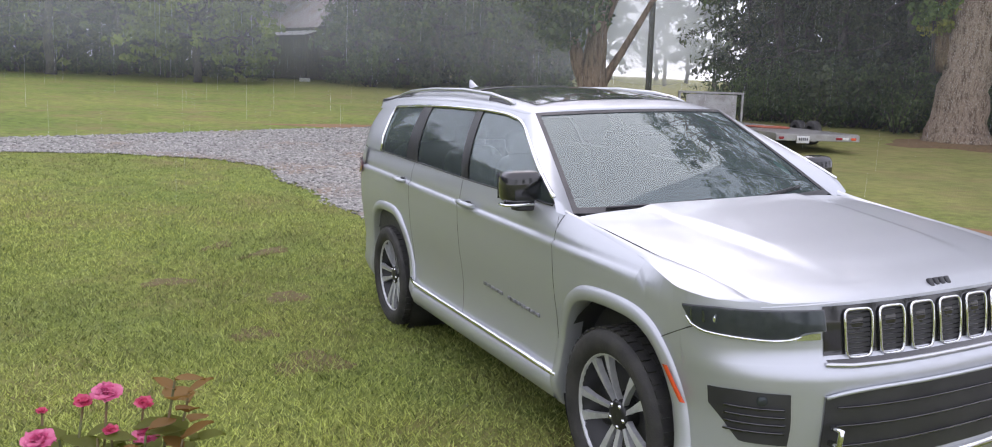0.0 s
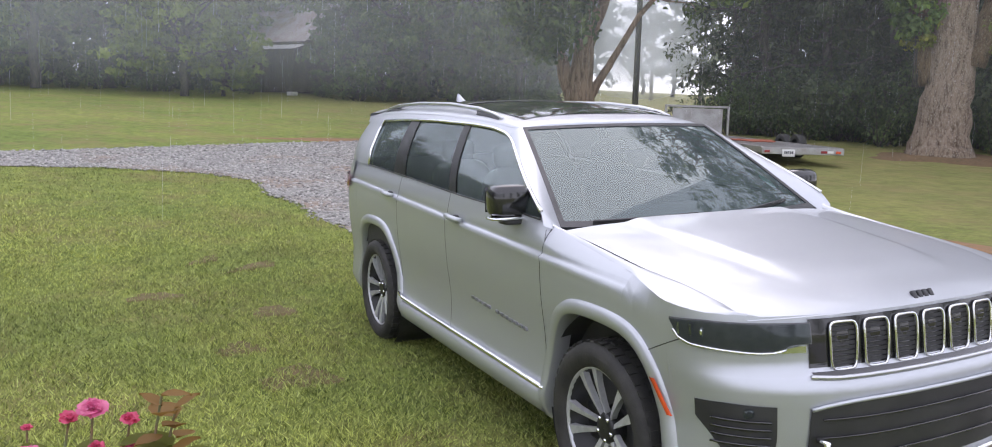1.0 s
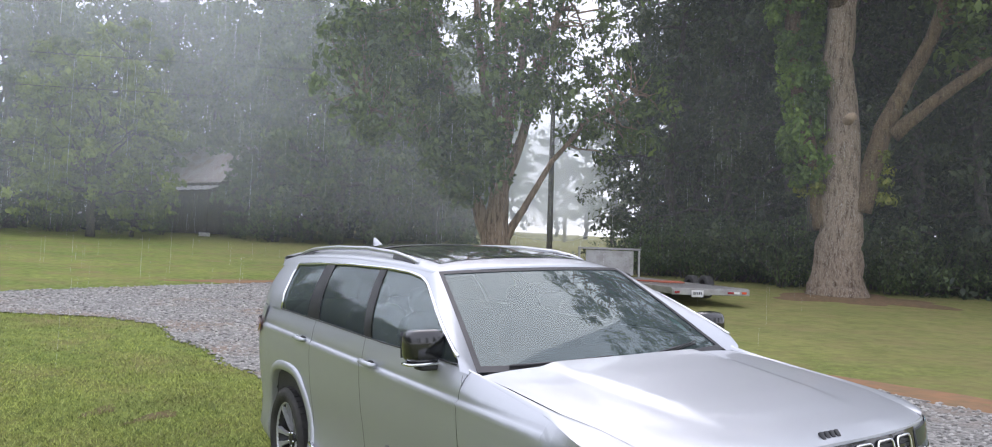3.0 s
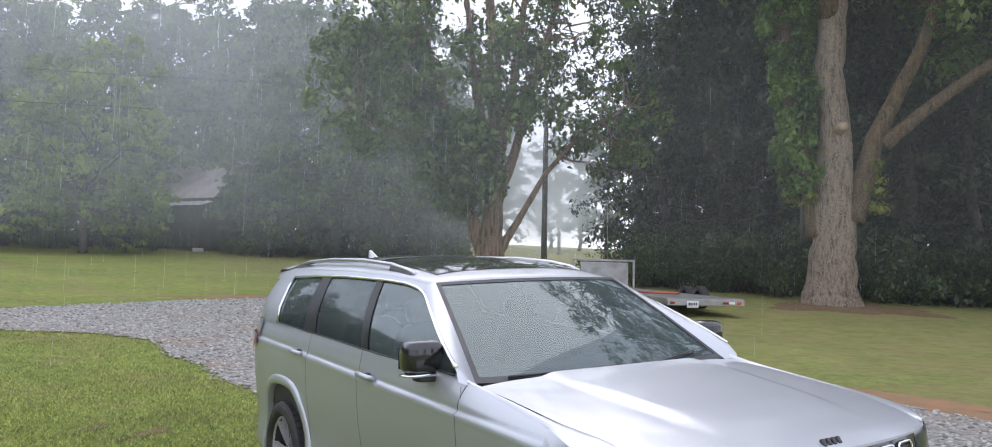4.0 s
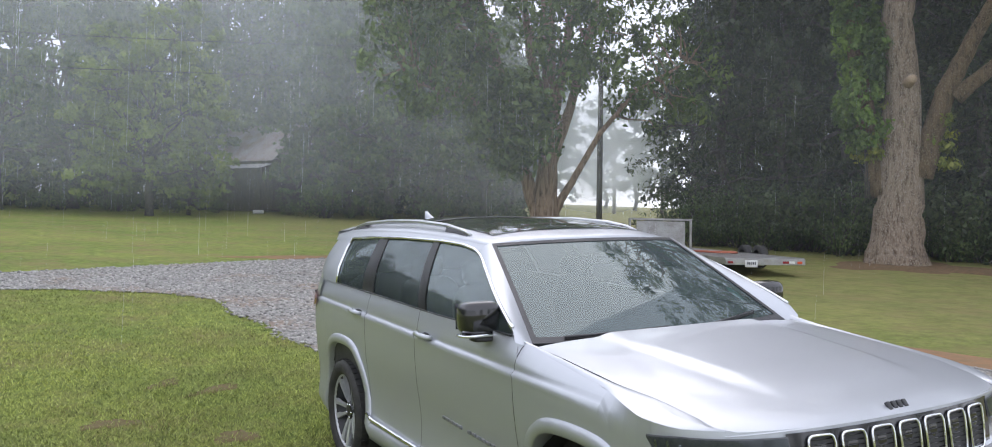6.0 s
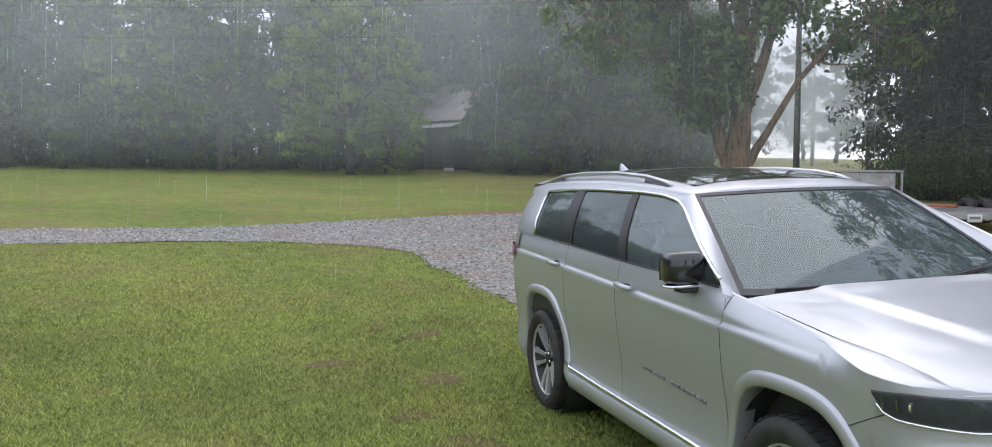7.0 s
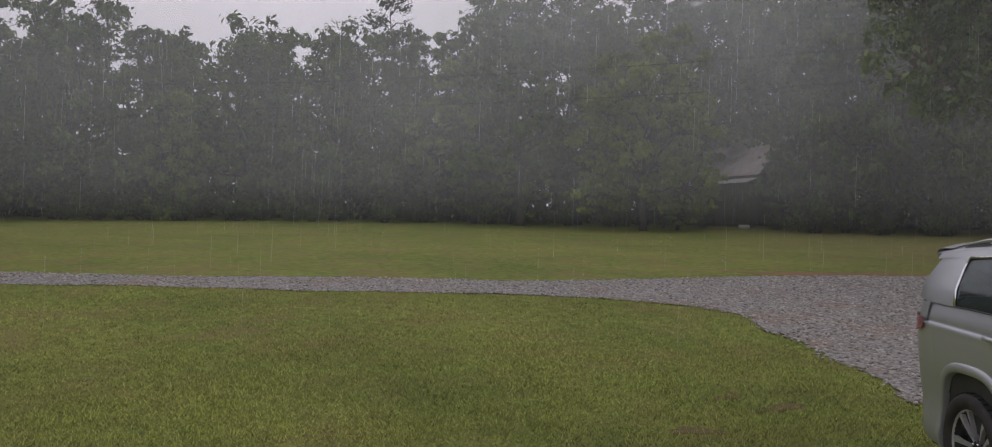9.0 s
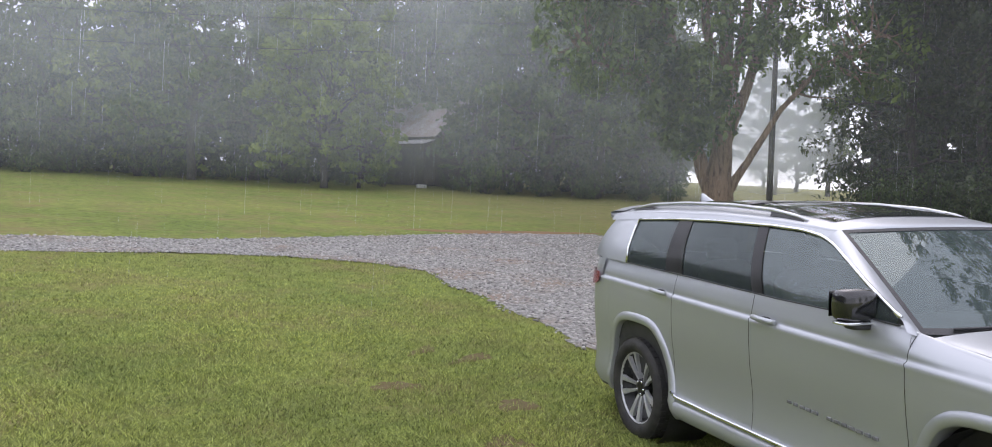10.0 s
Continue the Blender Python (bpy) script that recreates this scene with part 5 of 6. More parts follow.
def build_barn():
    g = gz(11, 60)
    barn = empty("barn", pose(10.7, 61.7, g, 0, 0, -55), "old weathered wooden barn with a tin roof, half hidden by trees", "barn")
    # gable end and board walls
    for k in range(28):
        x = -4.0 + 8.0 * k / 28
        part("board", box((x, -3.0, 0), (x + 0.27, -2.95, 3.7), 0.0), OLD_WOOD, barn, smooth=False)
    for k in range(20):
        y = -2.9 + 6.0 * k / 20
        for sx in (-4.0, 3.95):
            part("board", box((sx, y, 0), (sx + 0.05, y + 0.28, 3.7)), OLD_WOOD, barn, smooth=False)
    for sx in (-4.0, 3.95):
        part("gable", sheet([[Vector((sx, -3.2, 3.6)), Vector((sx, 0, 6.5)), Vector((sx, 3.2, 3.6))], [Vector((sx + 0.05, -3.2, 3.6)), Vector((sx + 0.05, 0, 6.5)), Vector((sx + 0.05, 3.2, 3.6))]]), OLD_WOOD, barn, smooth=False)
    part("inner_dark", box((-3.9, -2.8, 0.02), (3.9, 3.1, 3.6)), OLD_WOOD, barn, smooth=False)
    for s in (-1, 1):
        rows = []
        for k in range(97):
            x = -4.5 + 9.0 * k / 96
            dz = 0.025 * math.cos(k * math.pi / 2)
            rows.append([Vector((x, s * 3.5, 3.55 + dz)), Vector((x, 0, 6.6 + dz))])
        part("roof_sheet", sheet(rows, thick=0.02), TIN, barn, "corrugated tin roof", smooth=False)
    rows = [[Vector((-4.6 + 9.1 * k / 48, -3.3, 3.35 + 0.02 * math.cos(k * math.pi / 2))), Vector((-4.6 + 9.1 * k / 48, -4.6, 2.95 + 0.02 * math.cos(k * math.pi / 2)))] for k in range(49)]
    part("lean_to_roof", sheet(rows, thick=0.02), plain("pale_tin", (0.80, 0.80, 0.81), (0.66, 0.64, 0.63), 0.4, 0.2), barn, "pale tin lean-to roof", smooth=False)
    for x in (-4.4, -1.5, 1.4, 4.3):
        part("post", tube([(x, -4.5, -0.1), (x, -4.5, 2.98)], 0.08, 8), OLD_WOOD, barn)
    part("ridge_cap", box((-4.5, -0.15, 6.58), (4.5, 0.15, 6.64), 0.02), TIN, barn)
    tagged(part("water_trough", box((-0.35, -0.16, 0), (0.35, 0.16, 0.26), 0.04, pose(9.3, 55.2, gz(9.3, 55.2))), WHITE_PLATE), "pale trough standing before the barn", "trough")


# ---- trailer ----
GALV = plain("dull_aluminium", (0.42, 0.42, 0.42), (0.30, 0.29, 0.28), 0.42, 0.7, scale=3, rvar=0.1)


def build_trailer():
    ax = Vector((0.268, 0.963, 0))
    rear_l, rear_r = Vector((12.8, 13.64, 0)), Vector((15.09, 13.0, 0))
    mid = (rear_l + rear_r) / 2
    g = gz(mid.x + ax.x * 3, mid.y + ax.y * 3)
    t = empty("flatbed_trailer", Matrix.Translation((mid.x, mid.y, 0)) @ Matrix.Rotation(math.atan2(-ax.x, ax.y), 4, "Z"), "open aluminium flatbed trailer with a front rail, standing on grass", "trailer")
    w, z0, z1, L = 1.19, 1.06, 1.22, 6.9
    def lift(y): return 0.19 * y / L
    for k in range(14):
        x = -w + 2 * w * k / 14
        bm = bmesh.new()
        box_into(bm, (x + 0.004, 0.03, z1 - 0.03), (x + 2 * w / 14 - 0.004, L, z1), 0.003)
        for v in bm.verts:
            v.co.z += lift(v.co.y)
        part("deck_plank", bm, GALV, t, smooth=False)
    for x in (-w, w - 0.06):
        bm = bmesh.new()
        box_into(bm, (x, 0, z0), (x + 0.06, L, z1 + 0.015), 0.008)
        for v in bm.verts:
            v.co.z += lift(v.co.y)
        part("side_rail", bm, GALV, t, smooth=False)
    part("rear_beam", box((-w, -0.06, z0 - 0.02), (w, 0.02, z1 - 0.012), 0.01), GALV, t, smooth=False)
    plate = part("number_plate", box((-0.62, -0.085, z0 - 0.08), (-0.26, -0.066, z0 + 0.11), 0.004), WHITE_PLATE, t, "white number plate")
    for k in range(5):
        part("plate_bar", box((-0.57 + 0.055 * k, -0.092, z0 - 0.01), (-0.535 + 0.055 * k, -0.088, z0 + 0.06)), INK, plate, smooth=False)
    for x0, x1, mat, nm in ((0.50, 0.68, RED_LENS, "red_lens"), (0.69, 0.86, WHITE_PLATE, "white_reflector"), (0.94, 1.08, ORANGE_LENS, "rear_lamp"), (-1.12, -0.98, RED_LENS, "rear_lamp")):
        part(nm, box((x0, -0.082, z0 + 0.02), (x1, -0.064, z0 + 0.085), 0.004), mat, t)
    for s in (-1, 1):
        for y in (2.6, 3.45):
            wh = part("wheel", lathe([(-0.11, 0.2), (-0.12, 0.30), (-0.10, 0.345), (0.10, 0.345), (0.12, 0.30), (0.11, 0.2), (0.06, 0.19), (0.06, 0.02)], 32), RUBBER, t, "black trailer tyre")
            wh.location = (s * (w + 0.17), y, g + 0.33)
            part("rim", lathe([(0.065 * s, 0.19), (0.075 * s, 0.12), (0.09 * s, 0.06), (0.09 * s, 0.01)], 20), GALV, wh)
        part("axle_arm", box((s * w - 0.1, 2.2, z0 - 0.12), (s * w + 0.1, 3.9, z0 - 0.02), 0.02), GALV, t, smooth=False)
    fz = z1 + lift(L)
    for x in (-w + 0.04, w - 0.04):
        part("front_post", box((x - 0.035, L - 0.05, fz - 0.1), (x + 0.035, L + 0.02, fz + 1.0), 0.008), GALV, t, smooth=False)
    part("front_rail", box((-w, L - 0.05, fz + 0.95), (w, L + 0.02, fz + 1.02), 0.01), GALV, t, smooth=False)
    part("front_panel", box((-w + 0.3, L - 0.02, fz + 0.05), (w - 0.25, L + 0.01, fz + 0.92), 0.005), GALV, t, smooth=False)
    part("tongue", tube([(-0.5, L, z0 + 0.1), (0, L + 1.3, z0 + 0.1), (0.5, L, z0 + 0.1)], 0.05, 6), GALV, t)
    part("jack_stand", tube([(0, L + 1.2, gz(17.5, 21) - 0.02), (0, L + 1.2, z0 + 0.4)], 0.04, 8), GALV, t)
    m = t.matrix_world
    path = [m @ Vector((-0.7 + 0.35 * math.cos(a * 2.3) + 0.1 * a, 2.2 + 0.9 * math.sin(a * 1.7), z1 + 0.05 + lift(2.2) + 0.02 * (a % 2))) for a in np.arange(0, 9, 0.3)]
    tagged(part("tie_strap", tube(path, 0.022, 6), plain("orange_strap", (0.46, 0.14, 0.08), (0.34, 0.11, 0.07), 0.8, scale=20)), "orange tie-down strap heaped on the trailer deck", "strap")


# ---- utility pole and wires ----
def build_pole():
    x, y = -2.9 + 45 * 0.5755, -2.89 + 45 * 0.8178
    g = gz(x, y)
    pole = empty("utility_pole", pose(x, y, g), "dark wooden utility pole beside the lane", "pole")
    part("shaft", tube([(0, 0, -0.5), (0, 0, 5), (0.02, 0, 10.5)], [0.17, 0.15, 0.11], 12), DARK_BARK, pole)
    part("cross_arm", box((-0.9, -0.06, 9.6), (0.9, 0.06, 9.75), 0.01), OLD_WOOD, pole, smooth=False)
    for k in (-0.8, 0.0, 0.8):
        part("insulator", lathe([(9.75, 0.03), (9.80, 0.045), (9.86, 0.04), (9.9, 0.01)], 10, "z"), BLACK_GLOSS, pole).location = (k, 0, 0)
    part("ground_wire", tube([(0.16, 0, 0), (0.12, 0, 9)], 0.012, 5), BLACK_TRIM, pole)
    x2, y2 = -2.9 + 85 * 0.590, -2.89 + 85 * 0.807
    far = empty("utility_pole", pose(x2, y2, gz(min(60, x2), y2)), "pale far utility pole down the misty lane", "pole")
    part("shaft", tube([(0, 0, -0.5), (0, 0, 9)], [0.2, 0.13], 10), plain("pale_pole", (0.4, 0.38, 0.36), None, 0.8), far)
    for k, (a, b, sag) in enumerate((((-60, 46, 11.6), (x - 0.8, y, g + 9.9), 1.9), ((-60, 46, 10.4), (x, y, g + 8.4), 1.9))):
        a, b = Vector(a), Vector(b)
        pts = [a + (b - a) * f - Vector((0, 0, 4 * sag * f * (1 - f))) for f in frange(0, 1, 30)]
        tagged(part("overhead_wire", tube(pts, 0.016, 5), BLACK_TRIM), "thin overhead wire sagging across the field", "wire")


# ---- rose bush beside the porch ----
def build_roses():
    rng = np.random.RandomState(21)
    leaf = leaf_material("rose_leaf", (0.14, 0.17, 0.03), (0.27, 0.27, 0.055), 0.6, 0.7, 0.2)
    young = leaf_material("young_rose_leaf", (0.22, 0.11, 0.03), (0.34, 0.20, 0.05), 0.5, 0.65, 0.2)
    petal_a = leaf_material("pink_petal", (0.66, 0.10, 0.26), (0.85, 0.26, 0.44), 0.35, 0.45, 0.2)
    petal_b = leaf_material("deep_pink_petal", (0.66, 0.06, 0.16), (0.80, 0.15, 0.28), 0.35, 0.45, 0.2)
    stem = plain("rose_stem", (0.09, 0.12, 0.03), (0.16, 0.09, 0.04), 0.6, scale=20)
    bush = empty("rose_bush", pose(-3.0, -1.0, gz(-3.0, -1.0)), "rose bush with pink flowers and reddish young leaves", "rose bush")
    foot = Vector((-3.0, -1.0, gz(-3, -1)))

    def leaf_at(p, way, size, mat, name):
        bm = bmesh.new()
        way = Vector(way).normalized()
        side = way.cross(Vector((0, 0, 1))).normalized()
        up = side.cross(way)
        rows = []
        for f, w in ((0, 0.02), (0.2, 0.30), (0.45, 0.42), (0.7, 0.33), (0.9, 0.13), (1.0, 0.01)):
            c = Vector(p) + way * size * f - up * size * 0.25 * f * f
            rows.append([c - side * w * size + up * 0.08 * size, c, c + side * w * size + up * 0.08 * size])
        grid_into(bm, rows)
        bmesh.ops.translate(bm, verts=bm.verts, vec=-foot)
        part(name, bm, mat, bush)

    def rose(p, size, mat, rings):
        bm = bmesh.new()
        for ring, (n, r, tilt) in enumerate(rings):
            for k in range(n):
                a = 2 * math.pi * (k + 0.5 * ring) / n + rng.uniform(-0.15, 0.15)
                rows = []
                for f in (0, 0.35, 0.7, 1.0):
                    w = (0.15, 0.45, 0.55, 0.32)[int(f * 3 + 0.1)] * size * (0.6 + 0.5 * r)
                    d = r * size * f
                    z = size * (0.55 * f * math.cos(tilt) + 0.12 * f * f) * (1 - 0.3 * r)
                    d *= math.sin(tilt) + 0.15
                    rows.append([Vector((math.cos(a) * d - math.sin(a) * s * w, math.sin(a) * d + math.cos(a) * s * w, z - abs(s) * 0.1 * size * f)) for s in (-1, -0.4, 0.4, 1)])
                grid_into(bm, rows)
        bmesh.ops.rotate(bm, cent=(0, 0, 0), matrix=Matrix.Rotation(radians(rng.uniform(8, 26)), 3, "X"), verts=bm.verts)
        for q in bm.verts:
            q.co += Vector([rng.normal() * 0.09 * size for _ in range(3)])
        bmesh.ops.translate(bm, verts=bm.verts, vec=Vector(p) - foot)
        ob = part("rose", bm, mat, bush, "open pink rose")
        # calyx
        part("calyx", superbox(Vector(p) - foot - Vector((0, 0, size * 0.1)), (size * 0.16, size * 0.16, size * 0.2), 1.0), stem, ob)

    open_r = ((11, 1.0, 1.35), (9, 0.8, 1.05), (7, 0.55, 0.75), (5, 0.3, 0.35))
    bud_r = ((7, 0.9, 0.95), (6, 0.7, 0.6), (4, 0.4, 0.3))
    tops = [((-2.93, -1.07, 1.055), 0.027, petal_a, open_r), ((-3.055, -1.11, 0.985), 0.027, petal_a, open_r), ((-2.86, -1.02, 1.005), 0.021, petal_b, bud_r), ((-2.975, -1.06, 1.035), 0.020, petal_b, bud_r), ((-2.925, -1.08, 0.975), 0.018, petal_b, bud_r), ((-3.055, -1.0, 1.005), 0.013, petal_b, bud_r), ((-2.862, -1.08, 0.955), 0.024, petal_a, open_r), ((-3.09, -1.1, 0.955), 0.021, petal_b, bud_r), ((-3.12, -1.05, 0.93), 0.024, petal_b, open_r)]
    for p, s, mat, rings in tops:
        rose(p, s, mat, rings)
        base = foot + Vector((rng.uniform(-0.08, 0.08), rng.uniform(-0.08, 0.08), 0))
        mid = (base + Vector(p)) / 2 + Vector((rng.uniform(-0.05, 0.05), rng.uniform(-0.05, 0.05), 0.05))
        part("stem", tube([Vector(q) - foot for q in (base, mid, Vector(p) - Vector((0, 0, s * 0.2)))], [0.006, 0.004, 0.0025], 6), stem, bush)
    # leafy shoots, the tall one with copper leaves
    shoots = [((-2.80, -1.10, 1.075), young, 9), ((-2.77, -1.06, 1.03), young, 8), ((-2.86, -1.12, 0.97), leaf, 8), ((-2.95, -1.1, 0.97), leaf, 10), ((-3.02, -1.08, 0.97), leaf, 9), ((-3.1, -1.1, 0.93), young, 8), ((-2.90, -1.2, 0.93), leaf, 9), ((-3.0, -1.18, 0.92), leaf, 9), ((-2.82, -1.2, 0.90), leaf, 8), ((-3.05, -1.15, 0.95), leaf, 9), ((-2.97, -1.05, 0.955), leaf, 9), ((-2.88, -1.06, 0.96), leaf, 9), ((-3.14, -1.12, 0.91), leaf, 9), ((-2.92, -1.14, 0.945), young, 7), ((-2.79, -1.14, 0.96), young, 8)]
    for p, mat, n in shoots:
        p = Vector(p)
        part("stem", tube([Vector(q) - foot for q in (foot, (foot + p) / 2 + Vector((0.02, 0.01, 0.08)), p)], [0.007, 0.005, 0.0025], 6), stem, bush)
        for k in range(n):
            a = k * 2.4 + rng.uniform(-0.3, 0.3)
            leaf_at(p - Vector((0, 0, 0.022 * k)), (math.cos(a), math.sin(a), rng.uniform(-0.3, 0.9)), rng.uniform(0.045, 0.085), mat if k < 5 else leaf, "leaf")


# ---- bare earth ----
def ragged_patch(name, label, x, y, rx, ry, turn, mat, rise, seed, category):
    rng = np.random.RandomState(seed)
    bm = bmesh.new()
    n = 40
    rag = [1 + 0.22 * math.sin(3 * a + seed) + 0.12 * math.sin(7 * a + 2 * seed) + rng.uniform(-0.1, 0.1) for a in (2 * math.pi * k / n for k in range(n))]
    rows = []
    for f, h in ((0.02, 1.0), (0.4, 0.9), (0.75, 0.55), (1.0, 0.0)):
        row = []
        for k in range(n):
            a = 2 * math.pi * k / n
            u, v = rx * f * rag[k] * math.cos(a), ry * f * rag[k] * math.sin(a)
            px, py = x + u * math.cos(turn) - v * math.sin(turn), y + u * math.sin(turn) + v * math.cos(turn)
            row.append((px, py, gz(px, py) + 0.006 + rise * h * rng.uniform(0.7, 1.1) - (0.03 if f == 1 else 0)))
        rows.append(row)
    grid_into(bm, rows, True)
    return tagged(part(name, bm, mat), label, category)


def build_bare_earth():
    earth = plain("bare_earth", (0.16, 0.105, 0.045), (0.11, 0.10, 0.035), 0.95, bump=0.8, bscale=60, scale=22)
    mulch = plain("bark_litter", (0.22, 0.125, 0.065), (0.11, 0.08, 0.04), 0.95, bump=1.0, bscale=40, scale=9)
    for k, (x, y, rx, ry) in enumerate(((-2.48, 5.01, 0.30, 0.17), (-1.57, 4.17, 0.22, 0.22), (-1.46, 5.96, 0.4, 0.14), (-1.9, 6.4, 0.3, 0.12), (-1.75, 2.4, 0.3, 0.3), (-2.0, 3.2, 0.2, 0.2))):
        ragged_patch("bare_patch", "small worn patch of brown earth in the lawn", x, y, rx, ry, 0.3 * k, earth, 0.004, k + 3, "bare patch")
    ragged_patch("bark_ring", "ring of bark litter round the old tree's foot", 22.2, 14.6, 2.7, 3.0, -0.9, mulch, 0.07, 9, "mulch")
    clay = TAN
    ragged_patch("clay_verge", "strip of orange clay along the gravel", 7.3, 2.4, 0.75, 5.2, 0.12, clay, 0.004, 12, "clay strip")
    ragged_patch("clay_verge", "strip of orange clay at the gravel's far edge", 4.0, 21.3, 3.4, 0.7, 0.0, clay, 0.004, 13, "clay strip")


# ---- loose stones, grass, rain ----
def build_stones():
    rng = np.random.RandomState(31)
    ico = bmesh.new()
    bmesh.ops.create_icosphere(ico, subdivisions=1, radius=1.0)
    base = np.array([v.co[:] for v in ico.verts])
    faces = np.array([[v.index for v in f.verts] for f in ico.faces])
    ico.free()
    m, n, l, p = nodes_of("gravel_stone")
    geo = n.new("ShaderNodeNewGeometry")
    l.new(ramp_between(n, l, geo.outputs["Random Per Island"], (0.12, 0.115, 0.105), (0.54, 0.52, 0.485), 0, 1), p.inputs["Base Color"])
    p.inputs["Roughness"].default_value = 0.5
    bump_to(n, l, p, noise_out(n, l, 60, 3), 0.5, 0.01)
    x, y = rng.uniform(-20, 8.5, 100000), rng.uniform(-5, 21.5, 100000)
    inside = on_gravel(x, y) > 0.0
    dist = np.hypot(x + 3, y + 2.8)
    keep = inside & (rng.uniform(size=len(x)) < np.clip(1.5 - dist / 28, 0.45, 1.0))
    x, y = x[keep], y[keep]
    k = len(x)
    s = rng.uniform(0.012, 0.030, k) * (1 + 0.010 * dist[keep])
    sx, sy, sz = s * rng.uniform(0.8, 1.4, k), s * rng.uniform(0.7, 1.2, k), s * rng.uniform(0.45, 0.8, k)
    rough = base[None] * rng.uniform(0.75, 1.2, (k, len(base), 1))
    a = rng.uniform(0, 6.28, k)
    ca, sa = np.cos(a)[:, None], np.sin(a)[:, None]
    px, py = rough[..., 0] * sx[:, None], rough[..., 1] * sy[:, None]
    v = np.stack([px * ca - py * sa + x[:, None], px * sa + py * ca + y[:, None], rough[..., 2] * sz[:, None] + (ground_z(x, y) + 0.014)[:, None]], -1)
    f = faces[None] + (np.arange(k) * len(base))[:, None, None]
    tagged(raw("gravel_stones", v.reshape(-1, 3), f.reshape(-1, 3), m), "loose grey gravel stones, wet", "gravel", kind="stuff")


def build_grass():
    rng = np.random.RandomState(41)
    n = 1900000
    x, y = rng.uniform(-16, 2.2, n), rng.uniform(-1.6, 14.6, n)
    dist = np.hypot(x + 3, y + 2.8)
    keep = (on_gravel(x, y) < 0.06) & (rng.uniform(size=n) < np.clip(1.35 - dist / 11, 0.13, 1.0) * 0.80 * np.clip((x + 16) / 5, 0, 1))
    for cx, cy, rx, ry in ((-2.48, 5.01, 0.30, 0.17), (-1.57, 4.17, 0.22, 0.22), (-1.46, 5.96, 0.4, 0.14)):
        keep &= (((x - cx) / rx) ** 2 + ((y - cy) / ry) ** 2 > 0.8) | (rng.uniform(size=n) < 0.38)
    x, y, dist = x[keep], y[keep], dist[keep]
    k = len(x)
    tuft = np.sin(x * 3.1 + 1.7 * np.sin(y * 2.2)) * np.sin(y * 2.7 + x)
    h = rng.uniform(0.016, 0.046, k) * (1 + 0.3 * tuft)
    w = rng.uniform(0.0028, 0.0056, k) * (1 + dist * 0.03)
    a = rng.uniform(0, 6.28, k)
    lean, b = rng.uniform(0.3, 1.6, k) * h, rng.uniform(0, 6.28, k)
    z = ground_z(x, y) - 0.004
    v = np.stack([np.stack([x - np.cos(a) * w, y - np.sin(a) * w, z], -1), np.stack([x + np.cos(a) * w, y + np.sin(a) * w, z], -1), np.stack([x + np.cos(b) * lean, y + np.sin(b) * lean, z + h], -1)], 1)
    m = leaf_material("grass_blade", (0.065, 0.09, 0.015), (0.60, 0.67, 0.22), 0.4, 0.5, 0.40, 0.35)
    tagged(raw("grass", v.reshape(-1, 3), np.arange(3 * k).reshape(-1, 3), m), "short wet lawn grass", "grass", kind="stuff")


def build_rain():
    rng = np.random.RandomState(51)
    n = 4200
    y = 6.0 + 47 * rng.uniform(0, 1, n) ** 0.8
    x = rng.uniform(-1, 1, n) * (6 + y * 0.85) + y * 0.12 - 1
    z = ground_z(x, y) + rng.uniform(0, 1, n) * (3 + 0.30 * y)
    car = (np.abs(x) < 1.3) & (y < 4.6) & (z < 2.0)
    x, y, z = x[~car], y[~car], z[~car]
    k = len(x)
    ln, w = rng.uniform(0.16, 0.42, k), rng.uniform(0.0002, 0.0006, k) * (1 + 0.03 * y)
    a = rng.uniform(0, 3.14, k)
    sx, sy = rng.normal(0.03, 0.02, k) * ln, rng.normal(0, 0.03, k) * ln
    c, s = np.cos(a) * w, np.sin(a) * w
    top = z + 2 * ln
    v = np.stack([np.stack(q, -1) for q in ((x - c, y - s, z), (x + c, y + s, z), (x + c + sx, y + s + sy, top), (x - c + sx, y - s + sy, top))], 1)
    m, nn, l, p = nodes_of("rain_water")
    nn.remove(p)
    d, t, mx = nn.new("ShaderNodeBsdfDiffuse"), nn.new("ShaderNodeBsdfTranslucent"), nn.new("ShaderNodeMixShader")
    d.inputs[0].default_value = t.inputs[0].default_value = (0.9, 0.93, 0.95, 1)
    l.new(d.outputs[0], mx.inputs[1])
    l.new(t.outputs[0], mx.inputs[2])
    l.new(mx.outputs[0], nn["Material Output"].inputs[0])
    tagged(raw("rain", v.reshape(-1, 3), np.arange(4 * k).reshape(-1, 4), m), "fine falling rain, thin pale streaks in the air", "rain", kind="stuff")


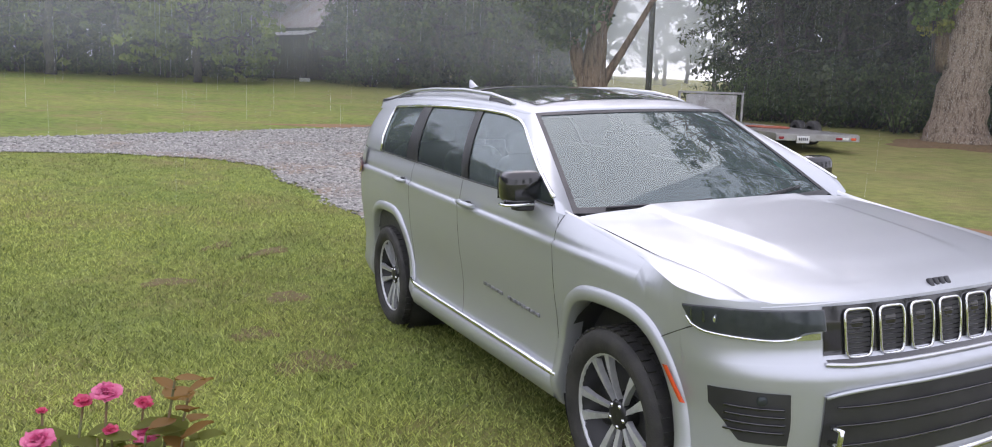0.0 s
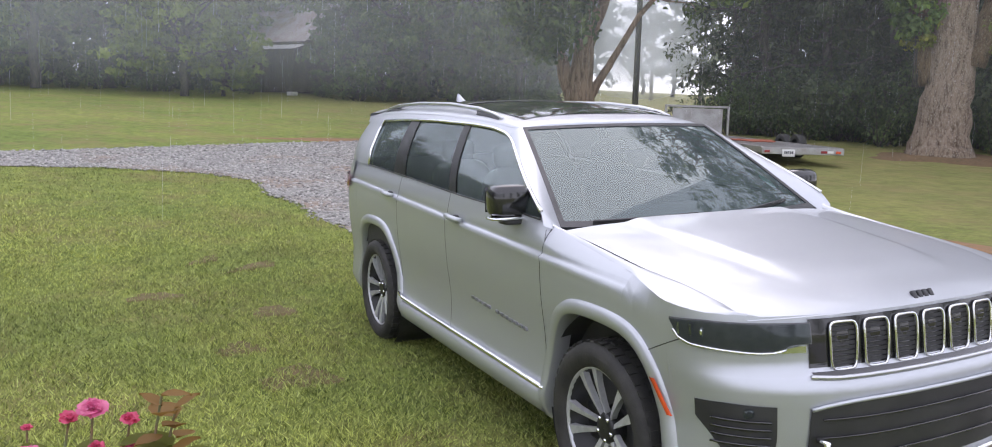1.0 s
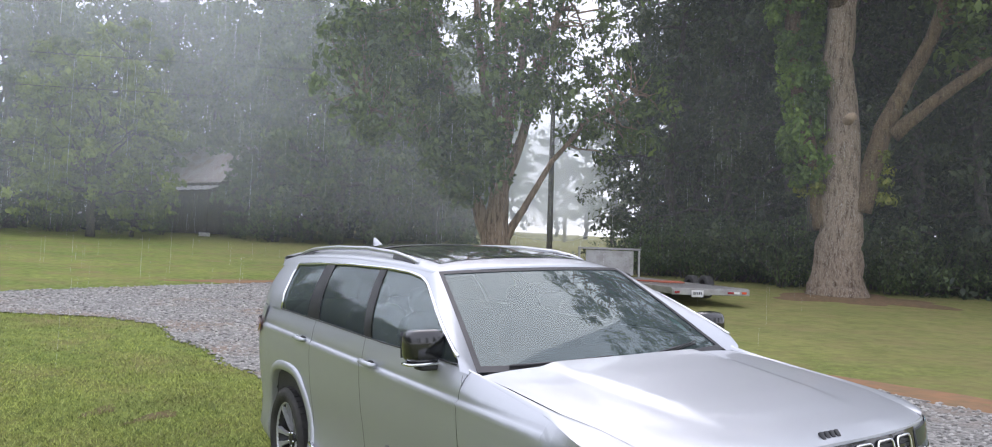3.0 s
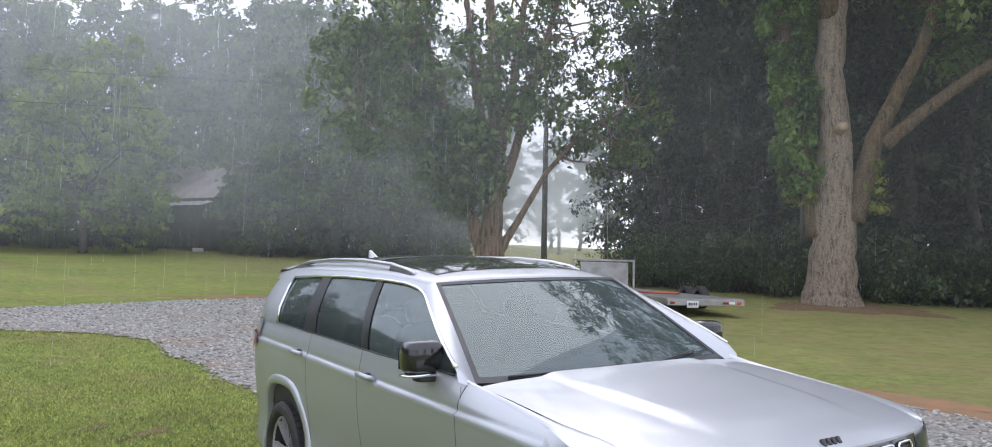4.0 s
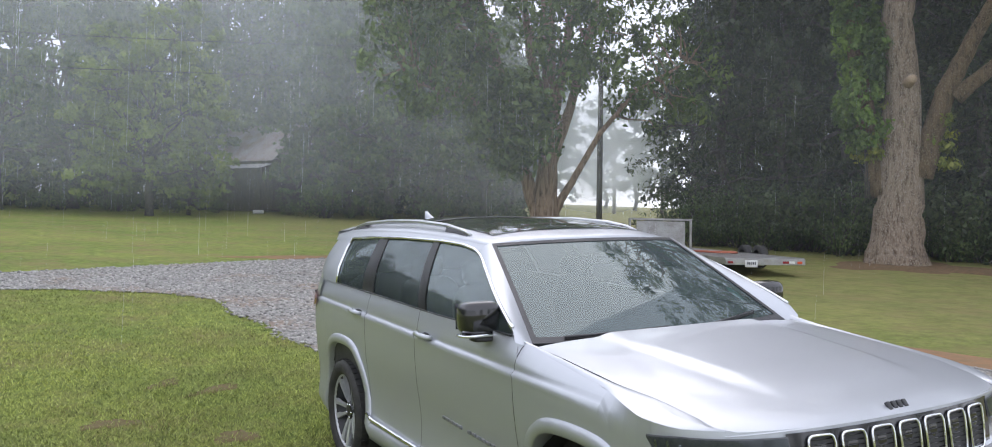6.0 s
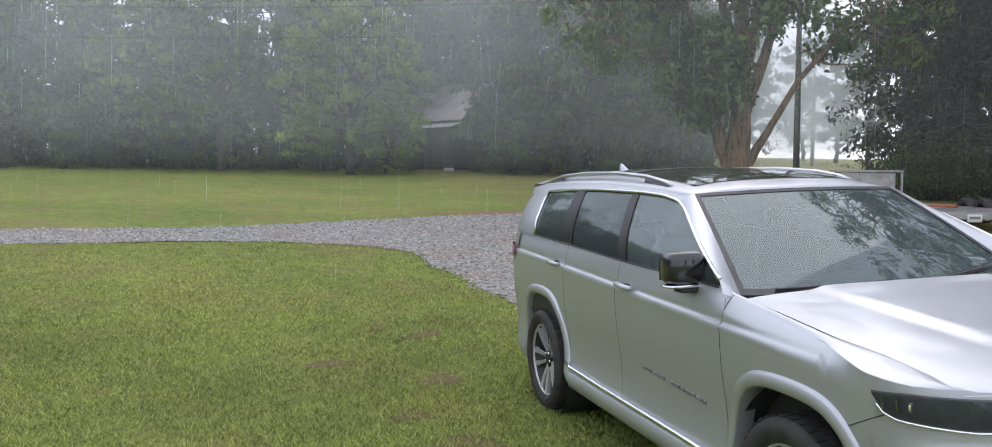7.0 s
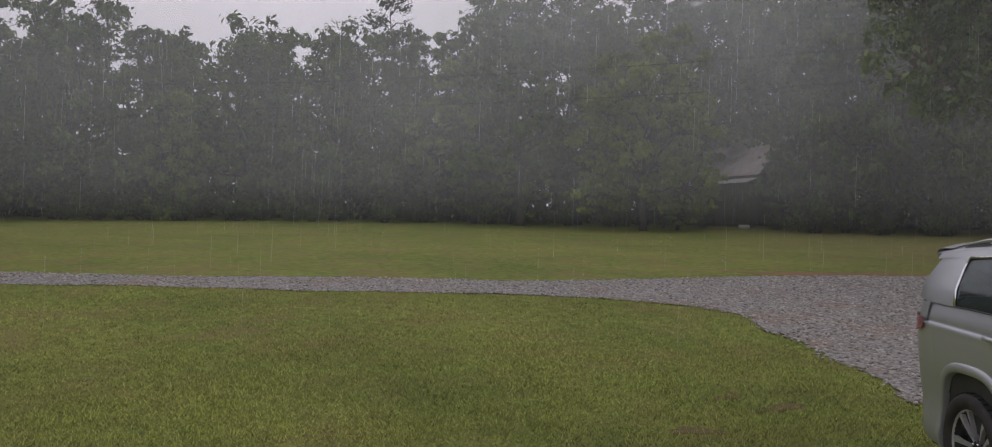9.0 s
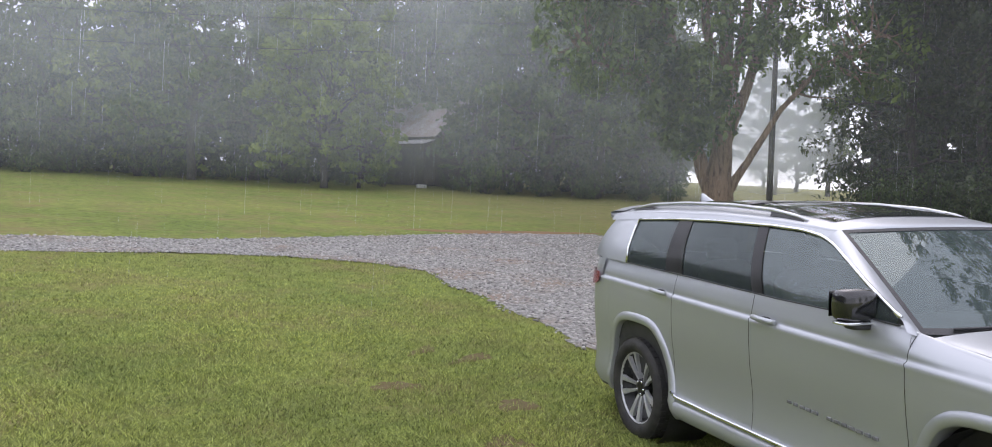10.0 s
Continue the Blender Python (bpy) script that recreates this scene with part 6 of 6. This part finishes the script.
def build_mist():
    """Haze of the shower put in as thin curved pale sheets, denser low down by the lane and higher up for sky glare."""
    m, n, l, p = nodes_of("mist")
    n.remove(p)
    d, t, tr = n.new("ShaderNodeBsdfDiffuse"), n.new("ShaderNodeBsdfTranslucent"), n.new("ShaderNodeBsdfTransparent")
    body, mx = n.new("ShaderNodeMixShader"), n.new("ShaderNodeMixShader")
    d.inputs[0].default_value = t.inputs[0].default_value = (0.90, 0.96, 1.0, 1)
    l.new(d.outputs[0], body.inputs[1])
    l.new(t.outputs[0], body.inputs[2])
    att = n.new("ShaderNodeAttribute")
    att.attribute_name = "veil"
    mr = n.new("ShaderNodeMapRange")
    mr.inputs[1].default_value, mr.inputs[2].default_value, mr.inputs[3].default_value, mr.inputs[4].default_value = 0.3, 0.7, 0.65, 1.35
    l.new(noise_out(n, l, 0.12, 4), mr.inputs[0])
    mul = n.new("ShaderNodeMath")
    mul.operation = "MULTIPLY"
    l.new(att.outputs["Fac"], mul.inputs[0])
    l.new(mr.outputs[0], mul.inputs[1])
    l.new(mul.outputs[0], mx.inputs[0])
    l.new(tr.outputs[0], mx.inputs[1])
    l.new(body.outputs[0], mx.inputs[2])
    l.new(mx.outputs[0], n["Material Output"].inputs[0])
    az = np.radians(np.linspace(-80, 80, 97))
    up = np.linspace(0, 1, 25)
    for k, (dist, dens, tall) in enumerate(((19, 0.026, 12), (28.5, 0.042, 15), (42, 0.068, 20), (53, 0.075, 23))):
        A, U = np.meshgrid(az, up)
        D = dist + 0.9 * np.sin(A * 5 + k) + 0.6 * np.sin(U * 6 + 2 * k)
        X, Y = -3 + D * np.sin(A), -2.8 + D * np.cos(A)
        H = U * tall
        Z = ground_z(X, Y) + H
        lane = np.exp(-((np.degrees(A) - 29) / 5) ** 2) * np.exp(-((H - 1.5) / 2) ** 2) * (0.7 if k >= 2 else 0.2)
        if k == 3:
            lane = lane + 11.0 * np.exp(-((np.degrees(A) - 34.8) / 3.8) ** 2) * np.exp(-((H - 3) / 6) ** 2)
        # opacity grows with height, painting the glare of the sky over the trees
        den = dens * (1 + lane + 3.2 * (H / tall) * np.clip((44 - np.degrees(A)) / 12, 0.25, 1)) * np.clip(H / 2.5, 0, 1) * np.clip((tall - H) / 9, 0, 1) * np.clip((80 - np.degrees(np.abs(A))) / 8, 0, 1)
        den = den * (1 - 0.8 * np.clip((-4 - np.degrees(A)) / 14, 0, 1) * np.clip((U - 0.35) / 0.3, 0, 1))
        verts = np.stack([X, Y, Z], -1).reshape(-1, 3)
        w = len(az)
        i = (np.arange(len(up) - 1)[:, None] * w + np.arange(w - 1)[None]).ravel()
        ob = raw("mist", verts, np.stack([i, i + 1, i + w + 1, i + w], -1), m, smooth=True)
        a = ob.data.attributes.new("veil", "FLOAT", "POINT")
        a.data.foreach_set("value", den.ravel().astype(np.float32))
        tagged(ob, "pale see-through sheet standing in for rain haze over the field", "mist", kind="stuff")


build_barn()
build_mist()
build_trailer()
build_pole()
build_roses()
build_bare_earth()
build_stones()
build_grass()
build_rain()
